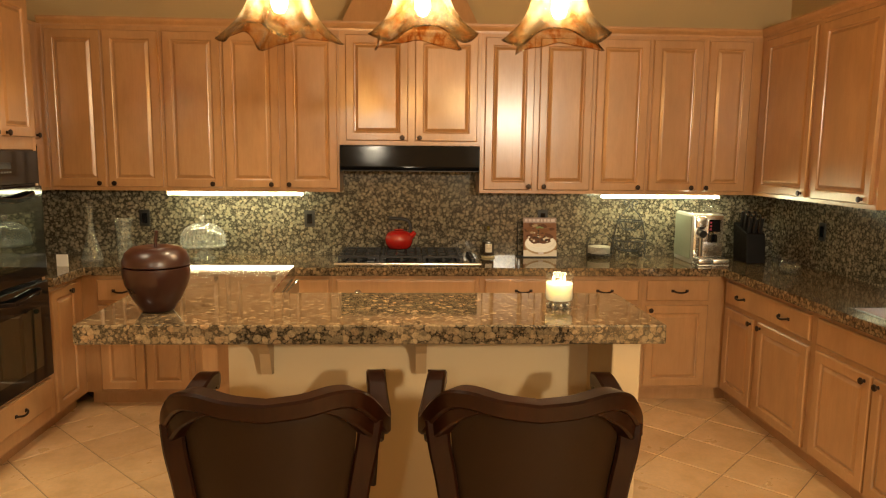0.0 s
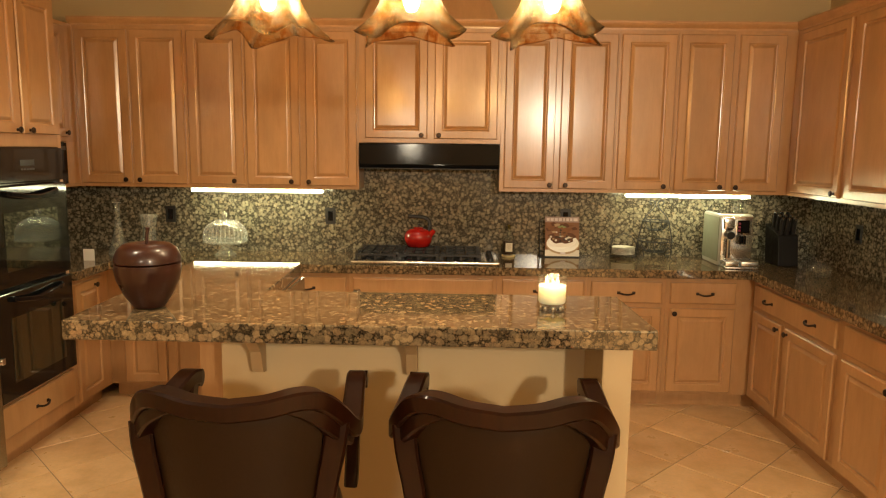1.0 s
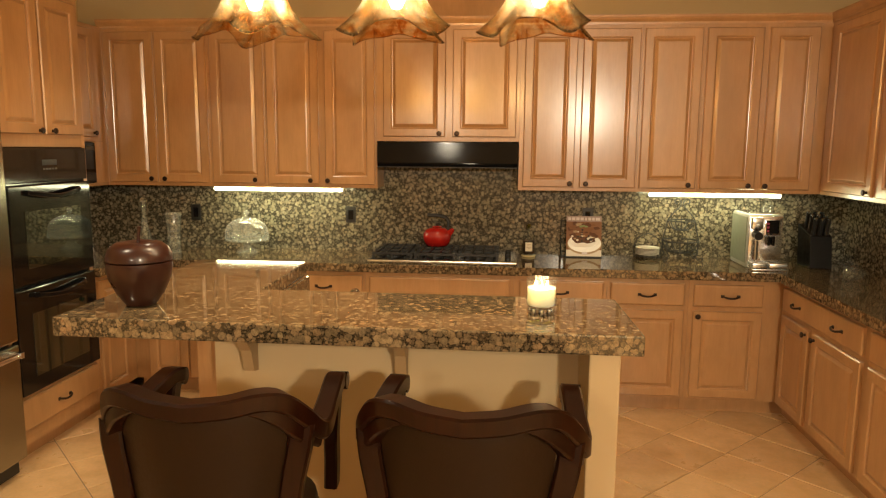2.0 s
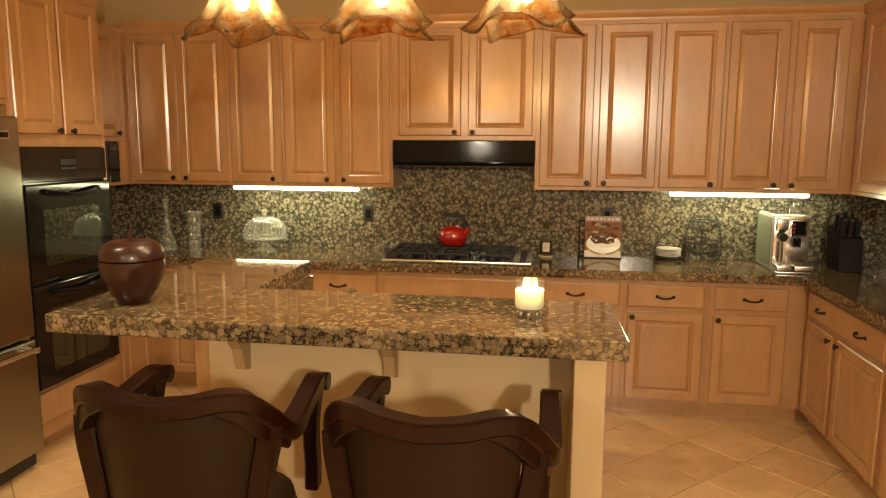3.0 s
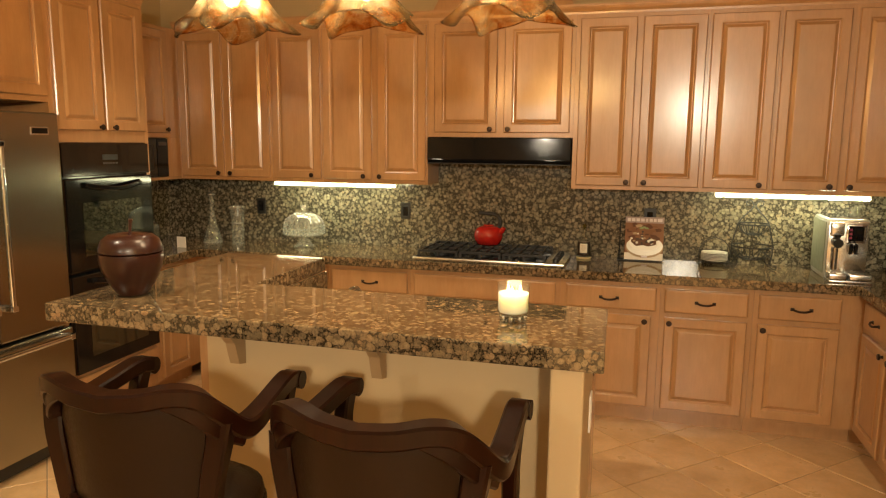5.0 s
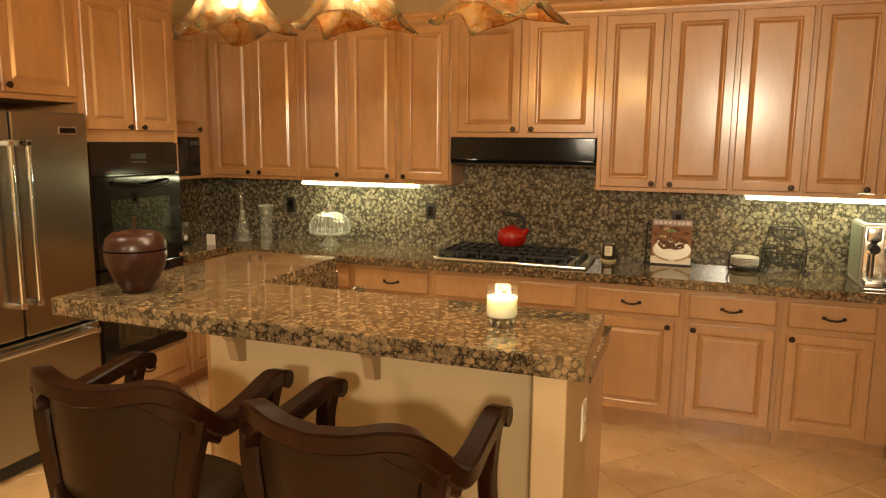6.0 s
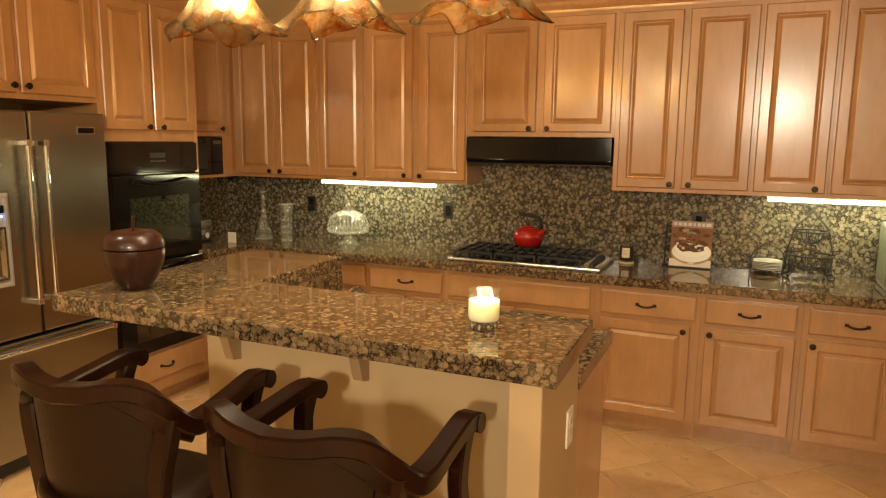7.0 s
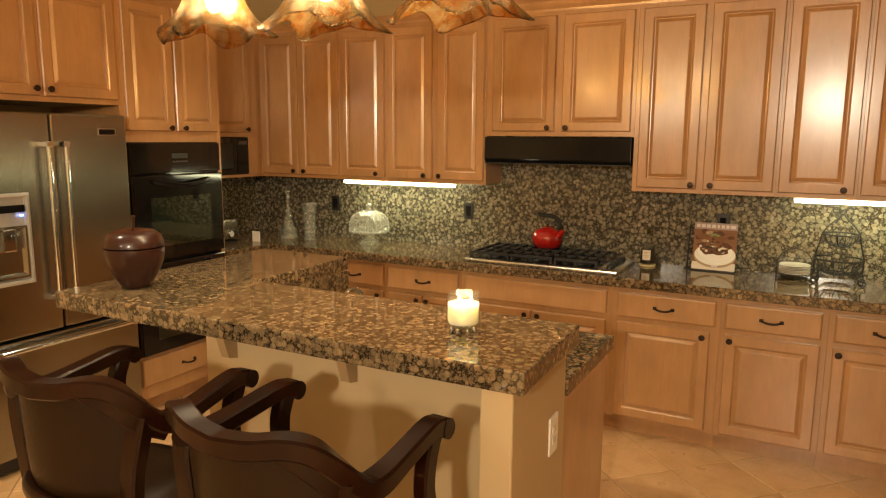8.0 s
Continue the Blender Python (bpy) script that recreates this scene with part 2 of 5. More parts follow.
WAX = plain("white candle wax", (0.95, 0.89, 0.74), 0.5, vary=0.02, Subsurface_Weight=1.0, Subsurface_Radius=(0.045, 0.042, 0.034), Subsurface_Scale=1.0)
GLASS = thin_glass("clear glass", 0.014, 0.9)
DOMEGLASS = thin_glass("pressed glass", 0.040, 1.0)
SOLIDGLASS = thin_glass("clear blown glass", 0.026, 1.0)
FOOTGLASS = thin_glass("heavy pressed glass", 0.11, 1.0)
RIBGLASS = thin_glass("thick clear glass", 0.20, 1.0)
CUPGLASS = thin_glass("clear candle glass", 0.009, 0.55)
TANPAINT = plain("tan stained wood", (0.36, 0.24, 0.12), 0.5, vary=0.08)
GREENGLASS = glass_mat("olive oil glass", (0.42, 0.36, 0.06))
AMBER = art_glass()
TUBE = glow("fluorescent diffuser", (1.0, 0.97, 0.57), 27.0)
BULB = glow("warm bulb", (1.0, 0.70, 0.34), 50.0)
FLAME = glow("candle flame", (1.0, 0.62, 0.22), 28.0)
CANGLOW = glow("lit can lens", (1.0, 0.75, 0.45), 12.0)
BLUELED = glow("blue indicator", (0.15, 0.3, 1.0), 6.0)
PAPER = plain("printed paper", (0.70, 0.64, 0.52), 0.35, vary=0.05)
DISHRED = plain("brown stew print", (0.10, 0.036, 0.012), 0.5, vary=0.6, scale=70, Specular_IOR_Level=0.2)
STEWBROWN = plain("light stew print", (0.19, 0.078, 0.026), 0.5, vary=0.5, scale=60, Specular_IOR_Level=0.2)
GREENPRINT = plain("green herb print", (0.16, 0.22, 0.05), 0.4, vary=0.4)
TITLEPRINT = plain("pale title print", (0.60, 0.52, 0.52), 0.4, vary=0.1)

# ---- building helpers ----
BASE = {}


def thing(name, at, label, category, group="", kind=""):
    ob = new(name)
    ob.location = at
    ob.empty_display_size = 0.05
    BASE[ob.name] = Vector(at)
    return tagged(ob, label, category, group, kind)


def part(name, bm, material, parent=None, label="", smooth=False):
    """Links a bmesh in room coordinates as one mesh object under parent."""
    at = BASE[parent.name] if parent else Vector((0, 0, 0))
    bmesh.ops.recalc_face_normals(bm, faces=bm.faces)
    if parent:
        bmesh.ops.translate(bm, verts=bm.verts, vec=-at)
    me = bpy.data.meshes.new(name)
    bm.to_mesh(me)
    bm.free()
    me.materials.append(material)
    if smooth:
        me.shade_smooth()
        me.set_sharp_from_angle(angle=radians(38))
    ob = new(name, me)
    if parent:
        ob.parent = parent
    BASE[ob.name] = at
    if label:
        tagged(ob, label)
    return ob


def solid(name, bm, material, label, category, group="", kind="", smooth=False):
    """A thing that is one mesh, with its origin at its base."""
    xs = [v.co for v in bm.verts]
    at = Vector(((min(c.x for c in xs) + max(c.x for c in xs)) / 2, (min(c.y for c in xs) + max(c.y for c in xs)) / 2, min(c.z for c in xs)))
    bmesh.ops.translate(bm, verts=bm.verts, vec=-at)
    ob = part(name, bm, material, None, "", smooth)
    ob.location = at
    BASE[ob.name] = at
    return tagged(ob, label, category, group, kind)


def box(x0, x1, y0, y1, z0, z1, bevel=0.0, bm=None):
    bm = bm or bmesh.new()
    got = bmesh.ops.create_cube(bm, size=1.0)["verts"]
    for v in got:
        v.co = Vector(((x0 + x1) / 2 + v.co.x * (x1 - x0), (y0 + y1) / 2 + v.co.y * (y1 - y0), (z0 + z1) / 2 + v.co.z * (z1 - z0)))
    if bevel:
        es = list({e for v in got for e in v.link_edges})
        bmesh.ops.bevel(bm, geom=es, offset=bevel, segments=2, affect="EDGES", profile=0.5)
    return bm


def lathe(profile, cx, cy, cz, seg=32, bm=None):
    """Turns (radius, height) pairs about a vertical axis; closes the ends."""
    bm = bm or bmesh.new()
    rings = []
    for r, z in profile:
        if r < 1e-5:
            rings.append([bm.verts.new((cx, cy, cz + z))])
        else:
            rings.append([bm.verts.new((cx + r * math.cos(2 * math.pi * i / seg), cy + r * math.sin(2 * math.pi * i / seg), cz + z)) for i in range(seg)])
    for a, b in zip(rings, rings[1:]):
        for i in range(seg):
            j = (i + 1) % seg
            if len(a) == 1 and len(b) > 1:
                bm.faces.new((a[0], b[i], b[j]))
            elif len(b) == 1 and len(a) > 1:
                bm.faces.new((a[i], b[0], a[j]))
            elif len(a) > 1:
                bm.faces.new((a[i], b[i], b[j], a[j]))
    for ring in (rings[0], rings[-1]):
        if len(ring) > 1:
            bm.faces.new(ring)
    return bm


def smooth_line(pts, steps=6):
    """A Catmull-Rom line through the points."""
    pts = [Vector(p) for p in pts]
    full = [2 * pts[0] - pts[1]] + pts + [2 * pts[-1] - pts[-2]]
    out = []
    for a, b, c, d in zip(full, full[1:], full[2:], full[3:]):
        for k in range(steps):
            t = k / steps
            out.append(0.5 * ((2 * b) + (c - a) * t + (2 * a - 5 * b + 4 * c - d) * t * t + (3 * b - a - 3 * c + d) * t ** 3))
    out.append(pts[-1])
    return out


def sweep(pts, section, up=Vector((0, 0, 1)), scales=None, bm=None, closed=False):
    """Carries a closed section of (side, up) pairs along a line of points."""
    bm = bm or bmesh.new()
    pts = [Vector(p) for p in pts]
    rings = []
    n = len(pts)
    for i, p in enumerate(pts):
        if closed:
            d = (pts[(i + 1) % n] - pts[i - 1]).normalized()
        else:
            d = (pts[min(i + 1, n - 1)] - pts[max(i - 1, 0)]).normalized()
        side = d.cross(up)
        if side.length < 1e-3:
            side = d.cross(Vector((1, 0, 0)))
        side.normalize()
        u = side.cross(d).normalized()
        k = scales[i] if scales else 1.0
        rings.append([bm.verts.new(p + side * a * k + u * b * k) for a, b in section])
    m = len(section)
    pairs = list(zip(rings, rings[1:])) + ([(rings[-1], rings[0])] if closed else [])
    for a, b in pairs:
        for i in range(m):
            j = (i + 1) % m
            bm.faces.new((a[i], a[j], b[j], b[i]))
    if not closed:
        bm.faces.new(rings[0])
        bm.faces.new(list(reversed(rings[-1])))
    return bm


def circle(r, n=8, squash=1.0):
    return [(r * math.cos(2 * math.pi * i / n), r * squash * math.sin(2 * math.pi * i / n)) for i in range(n)]


def rounded(w, h, c=0.3):
    a, b, k = w / 2, h / 2, min(w, h) * c
    return [(a, -b + k), (a, b - k), (a - k, b), (-a + k, b), (-a, b - k), (-a, -b + k), (-a + k, -b), (a - k, -b)]


def wire(pts, r=0.003, bm=None, closed=False, n=6):
    return sweep(pts, circle(r, n), bm=bm, closed=closed)


def prism(outline, z0, z1, bevel=0.0):
    bm = bmesh.new()
    f = bm.faces.new([bm.verts.new((x, y, z0)) for x, y in outline])
    got = bmesh.ops.extrude_face_region(bm, geom=[f])["geom"]
    bmesh.ops.translate(bm, verts=[g for g in got if isinstance(g, bmesh.types.BMVert)], vec=(0, 0, z1 - z0))
    if bevel:
        bmesh.ops.bevel(bm, geom=list(bm.edges), offset=bevel, segments=2, affect="EDGES", profile=0.5)
    return bm


class Face:
    """A vertical cabinet front: u runs along it, v is up, w comes out of it."""

    def __init__(self, axis, place):
        self.axis, self.place = axis, place

    def at(self, u, v, w):
        if self.axis == "back":
            return Vector((u, self.place - w, v))
        if self.axis == "left":
            return Vector((self.place + w, u, v))
        if self.axis == "right":
            return Vector((self.place - w, u, v))
        return Vector((u, self.place + w, v))

    def block(self, u0, u1, v0, v1, w0, w1, bevel=0.0, bm=None):
        a, b = self.at(u0, v0, w0), self.at(u1, v1, w1)
        return box(min(a.x, b.x), max(a.x, b.x), min(a.y, b.y), max(a.y, b.y), min(a.z, b.z), max(a.z, b.z), bevel, bm)

    def nest(self, u0, u1, v0, v1, loops):
        """Nested rectangles (inset, height) lofted into a panel."""
        bm = bmesh.new()
        rings = []
        for ins, w in loops:
            rings.append([bm.verts.new(self.at(u, v, w)) for u, v in ((u0 + ins, v0 + ins), (u1 - ins, v0 + ins), (u1 - ins, v1 - ins), (u0 + ins, v1 - ins))])
        for a, b in zip(rings, rings[1:]):
            for i in range(4):
                j = (i + 1) % 4
                bm.faces.new((a[i], a[j], b[j], b[i]))
        bm.faces.new(rings[0])
        bm.faces.new(rings[-1])
        return bm


def door_front(face, parent, u0, u1, v0, v1, knob=None, name="door"):
    """A raised-panel door, 20 mm thick, with a round knob at (u, v)."""
    stile = 0.058 if min(u1 - u0, v1 - v0) > 0.25 else 0.045
    loops = [(0.0, 0.0), (0.0, 0.014), (0.005, 0.020), (stile - 0.008, 0.020), (stile - 0.003, 0.017), (stile, 0.009), (stile + 0.005, 0.008), (stile + 0.020, 0.0165), (stile + 0.024, 0.018)]
    d = part(name, face.nest(u0, u1, v0, v1, loops), MAPLE, parent)
    if knob:
        knob_on(face, d, *knob)
    return d


def knob_on(face, parent, u, v):
    bm = bmesh.new()
    prof = [(0.0, 0.0), (0.009, 0.0), (0.007, 0.008), (0.0075, 0.012), (0.0155, 0.017), (0.0165, 0.021), (0.014, 0.025), (0.0, 0.027)]
    rings = []
    for r, w in prof:
        rings.append([bm.verts.new(face.at(u + r * math.cos(a), v + r * math.sin(a), 0.019 + w)) for a in [2 * math.pi * i / 14 for i in range(14)]] if r > 0 else [bm.verts.new(face.at(u, v, 0.019 + w))])
    for a, b in zip(rings, rings[1:]):
        for i in range(14):
            j = (i + 1) % 14
            if len(a) == 1:
                bm.faces.new((a[0], b[i], b[j]))
            elif len(b) == 1:
                bm.faces.new((a[i], b[0], a[j]))
            else:
                bm.faces.new((a[i], b[i], b[j], a[j]))
    part("knob", bm, BRONZE, parent, "dark bronze knob", True)


def pull_on(face, parent, u, v, half=0.047):
    pts = smooth_line([face.at(u - half, v, 0.018), face.at(u - half * 0.95, v, 0.032), face.at(u - half * 0.5, v - 0.006, 0.042), face.at(u, v - 0.008, 0.044), face.at(u + half * 0.5, v - 0.006, 0.042), face.at(u + half * 0.95, v, 0.032), face.at(u + half, v, 0.018)], 4)
    bm = sweep(pts, circle(0.006, 8), scales=[1.3 if i in (0, 1, len(pts) - 1, len(pts) - 2) else 1.0 for i in range(len(pts))])
    for s in (-1, 1):
        face.block(u + s * half - 0.010, u + s * half + 0.010, v - 0.009, v + 0.009, 0.018, 0.024, 0.002, bm)
    part("handle", bm, BRONZE, parent, "dark bronze bar pull", True)


def drawer_front(face, parent, u0, u1, v0, v1, pulls=()):
    loops = [(0.0, 0.0), (0.0, 0.013), (0.004, 0.018), (0.010, 0.020)]
    d = part("drawer_front", face.nest(u0, u1, v0, v1, loops), MAPLE, parent)
    for u, v in pulls:
        pull_on(face, d, u, v)
    return d

# ---- the room ----
XL, XR, YB, YF = -2.40, 2.92, 4.97, -6.0


def structure(name, bm, mat, label, category, smooth=False):
    return tagged(part(name, bm, mat, None, "", smooth), label, category, kind="structure")


structure("wall_north", box(XL - 0.12, XR + 0.12, YB, YB + 0.12, 0, CEIL), PLASTER, "tan painted kitchen back wall", "wall")
structure("wall_west", box(XL - 0.12, XL, YF, YB, 0, CEIL), PLASTER, "tan painted side wall behind the refrigerator", "wall")
structure("wall_east", box(XR, XR + 0.12, YF, YB, 0, CEIL), PLASTER, "tan painted side wall behind the sink run", "wall")
structure("wall_south", box(XL - 0.12, XR + 0.12, YF - 0.12, YF, 0, CEIL), PLASTER, "tan painted wall closing the room", "wall")
structure("ceiling", box(XL - 0.12, XR + 0.12, YF - 0.12, YB + 0.12, CEIL, CEIL + 0.12), CEILING, "pale painted flat ceiling", "ceiling")
floor = structure("floor", box(XL - 0.12, XR + 0.12, YF - 0.12, YB + 0.12, -0.12, -0.004), GROUT, "cream stone tiles laid diagonally with tan grout", "floor")

# granite splashback slabs
BSP = 0.02
structure("trim", box(XL + BSP, XR - BSP, YB - BSP, YB, 0.915, 1.372), HONED_TUBELIT, "brown granite splashback on the back wall", "splashback")
structure("trim", box(-0.212, 0.715, YB - BSP, YB, 1.3722, 1.70), HONED_TUBELIT, "brown granite splashback above the cooktop", "splashback")
structure("trim", box(XL, XL + BSP, 3.98, YB, 0.915, 1.372), HONED_TUBELIT, "brown granite splashback in the corner", "splashback")
structure("trim", box(XR - BSP, XR, 1.2, YB, 0.915, 1.372), HONED_TUBELIT, "brown granite splashback behind the sink", "splashback")

# ---- upper cabinets on the back wall ----
UF = 4.698  # face frame plane, doors stand proud of it
BACK = Face("back", UF)
UZ0, UZ1 = 1.372, 2.415


def upper(u0, u1, doors, z0=UZ0, dz0=1.396, dz1=2.387, knobz=1.42):
    c = thing("wall_cabinet", ((u0 + u1) / 2, (UF + YB) / 2, z0), "honey maple wall cabinet with raised-panel doors, closed", "cabinet", "wall cabinets")
    part("body", box(u0 + 0.0005, u1 - 0.0005, UF, YB - 0.001, z0, UZ1), MAPLE, c)
    for a, b, k in doors:
        door_front(BACK, c, a, b, dz0, dz1, (k, knobz))
    return c


upper(-2.09, -1.345, [(-2.061, -1.721, -1.755), (-1.704, -1.357, -1.662)])
upper(-1.345, -0.96, [(-1.331, -0.970, -1.033)])
upper(-0.96, -0.212, [(-0.950, -0.601, -0.655), (-0.558, -0.225, -0.540)])
upper(-0.212, 0.716, [(-0.169, 0.238, 0.199), (0.284, 0.694, 0.314)], 1.683, 1.712, 2.387, 1.733)
upper(0.716, 1.470, [(0.744, 1.070, 1.043), (1.106, 1.457, 1.146)])
upper(1.470, 1.845, [(1.483, 1.832, 1.784)])
upper(1.845, 2.60, [(1.859, 2.195, 2.150), (2.233, 2.525, 2.252)])


def crown(pts, name="trim"):
    """Crown moulding along the cabinet tops; the section steps outward as it rises."""
    sec = [(0.0, 0.0), (0.006, 0.0), (0.008, 0.012), (0.022, 0.03), (0.027, 0.042), (0.027, 0.055), (-0.02, 0.055), (-0.02, 0.0)]
    return structure(name, sweep(pts, sec), MAPLE, "honey maple crown moulding on the cabinet tops", "moulding")


crown([(XL + 0.30, UF, 2.412), (2.585, UF, 2.412)])

# tapered chimney cover above the hood cabinet
bm = bmesh.new()
lo = [bm.verts.new(p) for p in ((-0.22, 4.72, 2.42), (0.72, 4.72, 2.42), (0.72, YB, 2.42), (-0.22, YB, 2.42))]
hi = [bm.verts.new(p) for p in ((0.04, 4.80, CEIL), (0.46, 4.80, CEIL), (0.46, YB, CEIL), (0.04, YB, CEIL))]
for i in range(4):
    bm.faces.new((lo[i], lo[(i + 1) % 4], hi[(i + 1) % 4], hi[i]))
bm.faces.new(lo)
bm.faces.new(hi)
solid("chimney_cover", bm, MAPLE, "tapered maple chimney cover above the cooker hood", "hood cover")

# cooker hood
hood = thing("cooker_hood", (0.25, 4.8, 1.52), "black under-cabinet cooker hood over the cooktop", "cooker hood")
bm = bmesh.new()
side = [(4.66, 1.676), (4.655, 1.545), (4.675, 1.515), (YB - 0.021, 1.525), (YB - 0.021, 1.676)]
ends = [[bm.verts.new((x, y, z)) for y, z in side] for x in (-0.205, 0.709)]
for i in range(5):
    bm.faces.new((ends[0][i], ends[0][(i + 1) % 5], ends[1][(i + 1) % 5], ends[1][i]))
bm.faces.new(ends[0])
bm.faces.new(ends[1])
part("shell", bm, BLACK, hood)
part("rim", box(-0.2045, 0.7085, 4.652, 4.672, 1.512, 1.519, 0.002), PLASTIC, hood)

# ---- base cabinets along the back wall ----
BF = 4.424
BASEF = Face("back", BF)


def base_unit(face, u0, u1, depth, doors, drawers, toe=True, gap=0.0):
    mid, top = (u0 + u1) / 2, 0.86
    c0 = face.at(mid, 0, -depth / 2)
    c = thing("base_cabinet", (c0.x, c0.y, 0), "honey maple base cabinet with raised-panel doors, closed", "cabinet", "base cabinets")
    part("body", face.block(u0 + 0.0005, u1 - 0.0005, 0.10, top, -depth, 0.0), MAPLE, c)
    part("toe_kick", face.block(u0 + 0.0005, u1 - 0.0005, 0.0, 0.0995, -depth, -0.075), MAPLE, c)
    for a, b, v0, v1, pulls in drawers:
        drawer_front(face, c, a, b, v0, v1, pulls)
    for a, b, k in doors:
        door_front(face, c, a, b, 0.118, 0.665, k and (k, 0.635))
    return c


D = YB - BF - 0.001
base_unit(BASEF, -1.7995, -1.135, D, [(-1.70, -1.43, -1.46), (-1.42, -1.15, -1.39)], [(-1.70, -1.15, 0.695, 0.832, [(-1.55, 0.762)])])
base_unit(BASEF, -1.135, -0.795, D, [(-1.115, -0.812, -0.85)], [(-1.115, -0.812, 0.695, 0.832, [(-1.04, 0.762)])])
base_unit(BASEF, -0.795, -0.24, D, [(-0.775, -0.52, -0.55), (-0.51, -0.26, -0.48)], [(-0.775, -0.26, 0.695, 0.832, [(-0.51, 0.762)])])
base_unit(BASEF, -0.24, 0.70, D, [(-0.215, 0.222, 0.19), (0.235, 0.672, 0.27)], [(-0.215, 0.672, 0.695, 0.832, [])])
base_unit(BASEF, 0.70, 1.272, D, [(0.735, 1.225, 1.189)], [(0.735, 1.25, 0.695, 0.832, [(0.985, 0.762)])])
base_unit(BASEF, 1.272, 1.768, D, [(1.30, 1.74, 1.325)], [(1.295, 1.74, 0.695, 0.832, [(1.515, 0.762)])])
base_unit(BASEF, 1.768, 2.322, D, [(1.795, 2.205, 1.82)], [(1.795, 2.205, 0.695, 0.832, [(2.01, 0.762)])])
corner = base_unit(BASEF, 2.3225, 2.40, D - 0.001, [], [])
part("toe_return", box(2.397, 2.412, 4.4205, 4.4985, 0.0, 0.0995), MAPLE, corner)

# ---- right run with the sink ----
RIGHT = Face("right", 2.322)
DR = XR - 2.322 - 0.001
base_unit(RIGHT, 3.39, 4.42, DR, [(4.00, 4.375, 4.03), (3.43, 3.945, 3.915)], [(3.43, 4.375, 0.695, 0.832, [(4.17, 0.762), (3.67, 0.762)])])
base_unit(RIGHT, 2.43, 3.39, DR, [(2.93, 3.36, 2.97), (2.46, 2.915, 2.875)], [(2.46, 3.36, 0.695, 0.832, [])])
base_unit(RIGHT, 1.20, 2.43, DR, [(1.83, 2.40, 1.87), (1.24, 1.81, 1.77)], [(1.24, 2.40, 0.695, 0.832, [(1.8, 0.762)])])

RUP = Face("right", 2.60)
rc = thing("wall_cabinet", (2.76, 4.06, UZ0), "honey maple wall cabinet with raised-panel doors beside the corner", "cabinet", "wall cabinets")
part("body", RUP.block(3.43, YB - 0.03, UZ0, UZ1, -(XR - 2.60 - 0.001), 0.0), MAPLE, rc)
door_front(RUP, rc, 4.05, 4.62, 1.396, 2.387, (4.085, 1.42))
door_front(RUP, rc, 3.46, 3.99, 1.396, 2.387, (3.52, 1.42))
crown([(2.60, UF + 0.0, 2.413), (2.60, 3.43, 2.413)])

# ---- left side: oven tower, refrigerator, corner cabinet with microwave ----
LEFT = Face("left", -1.80)
tower = thing("oven_cabinet", (-2.08, 3.61, 0), "tall honey maple cabinet holding a double wall oven", "cabinet")
DL = 0.599
part("side_panel", LEFT.block(3.255, 3.282, 0.10, 2.445, -DL, 0.0), MAPLE, tower)
part("side_panel", LEFT.block(3.970, 3.998, 0.10, 2.445, -DL, 0.0), MAPLE, tower)
part("upper_body", LEFT.block(3.2825, 3.9695, 1.632, 2.445, -DL, 0.0), MAPLE, tower)
part("lower_body", LEFT.block(3.2825, 3.9695, 0.10, 0.362, -DL, 0.0), MAPLE, tower)
part("toe_kick", LEFT.block(3.255, 3.998, 0.0, 0.0995, -DL, -0.075), MAPLE, tower)
door_front(LEFT, tower, 3.290, 3.622, 1.697, 2.415, (3.585, 1.716))
door_front(LEFT, tower, 3.640, 3.965, 1.697, 2.415, (3.690, 1.716))
drawer_front(LEFT, tower, 3.290, 3.965, 0.182, 0.345, [(3.63, 0.262)])
crown([(-1.80, 2.32, 2.442), (-1.80, 3.998, 2.442)])

oven = thing("double_oven", (-2.07, 3.62, 0.365), "black glass double wall oven built into the tall cabinet", "oven")
part("carcass", LEFT.block(3.285, 3.967, 0.365, 1.629, -0.55, -0.001), BLACK, oven)
panel = part("control_panel", LEFT.block(3.290, 3.964, 1.450, 1.625, 0.0, 0.022, 0.004), BLACKGLASS, oven)
part("display", LEFT.block(3.58, 3.70, 1.535, 1.565, 0.0215, 0.0235), PLASTIC, panel, "grey control display")
for i in range(5):
    part("button", LEFT.block(3.585 + i * 0.024, 3.602 + i * 0.024, 1.512, 1.521, 0.0215, 0.0235), DIMGREY, panel)
# dark glass; the green in its colour stands for the splashback's reflected glow
WINDOW = plain("oven window with reflected green", (0.010, 0.016, 0.010), 0.03, vary=0.1, IOR=2.3)
for v0, v1 in ((0.935, 1.438), (0.372, 0.915)):
    d = part("oven_door", LEFT.block(3.290, 3.964, v0, v1, 0.0, 0.035, 0.006), BLACKGLASS, oven)
    part("window", LEFT.block(3.40, 3.86, v0 + 0.08, v1 - 0.13, 0.0345, 0.037), WINDOW, d)
    pts = smooth_line([LEFT.at(3.42, v1 - 0.035, 0.033), LEFT.at(3.44, v1 - 0.040, 0.06), LEFT.at(3.63, v1 - 0.062, 0.075), LEFT.at(3.82, v1 - 0.040, 0.06), LEFT.at(3.84, v1 - 0.035, 0.033)], 5)
    part("handle", sweep(pts, rounded(0.016, 0.026)), BLACK, d, "curved black handle", True)

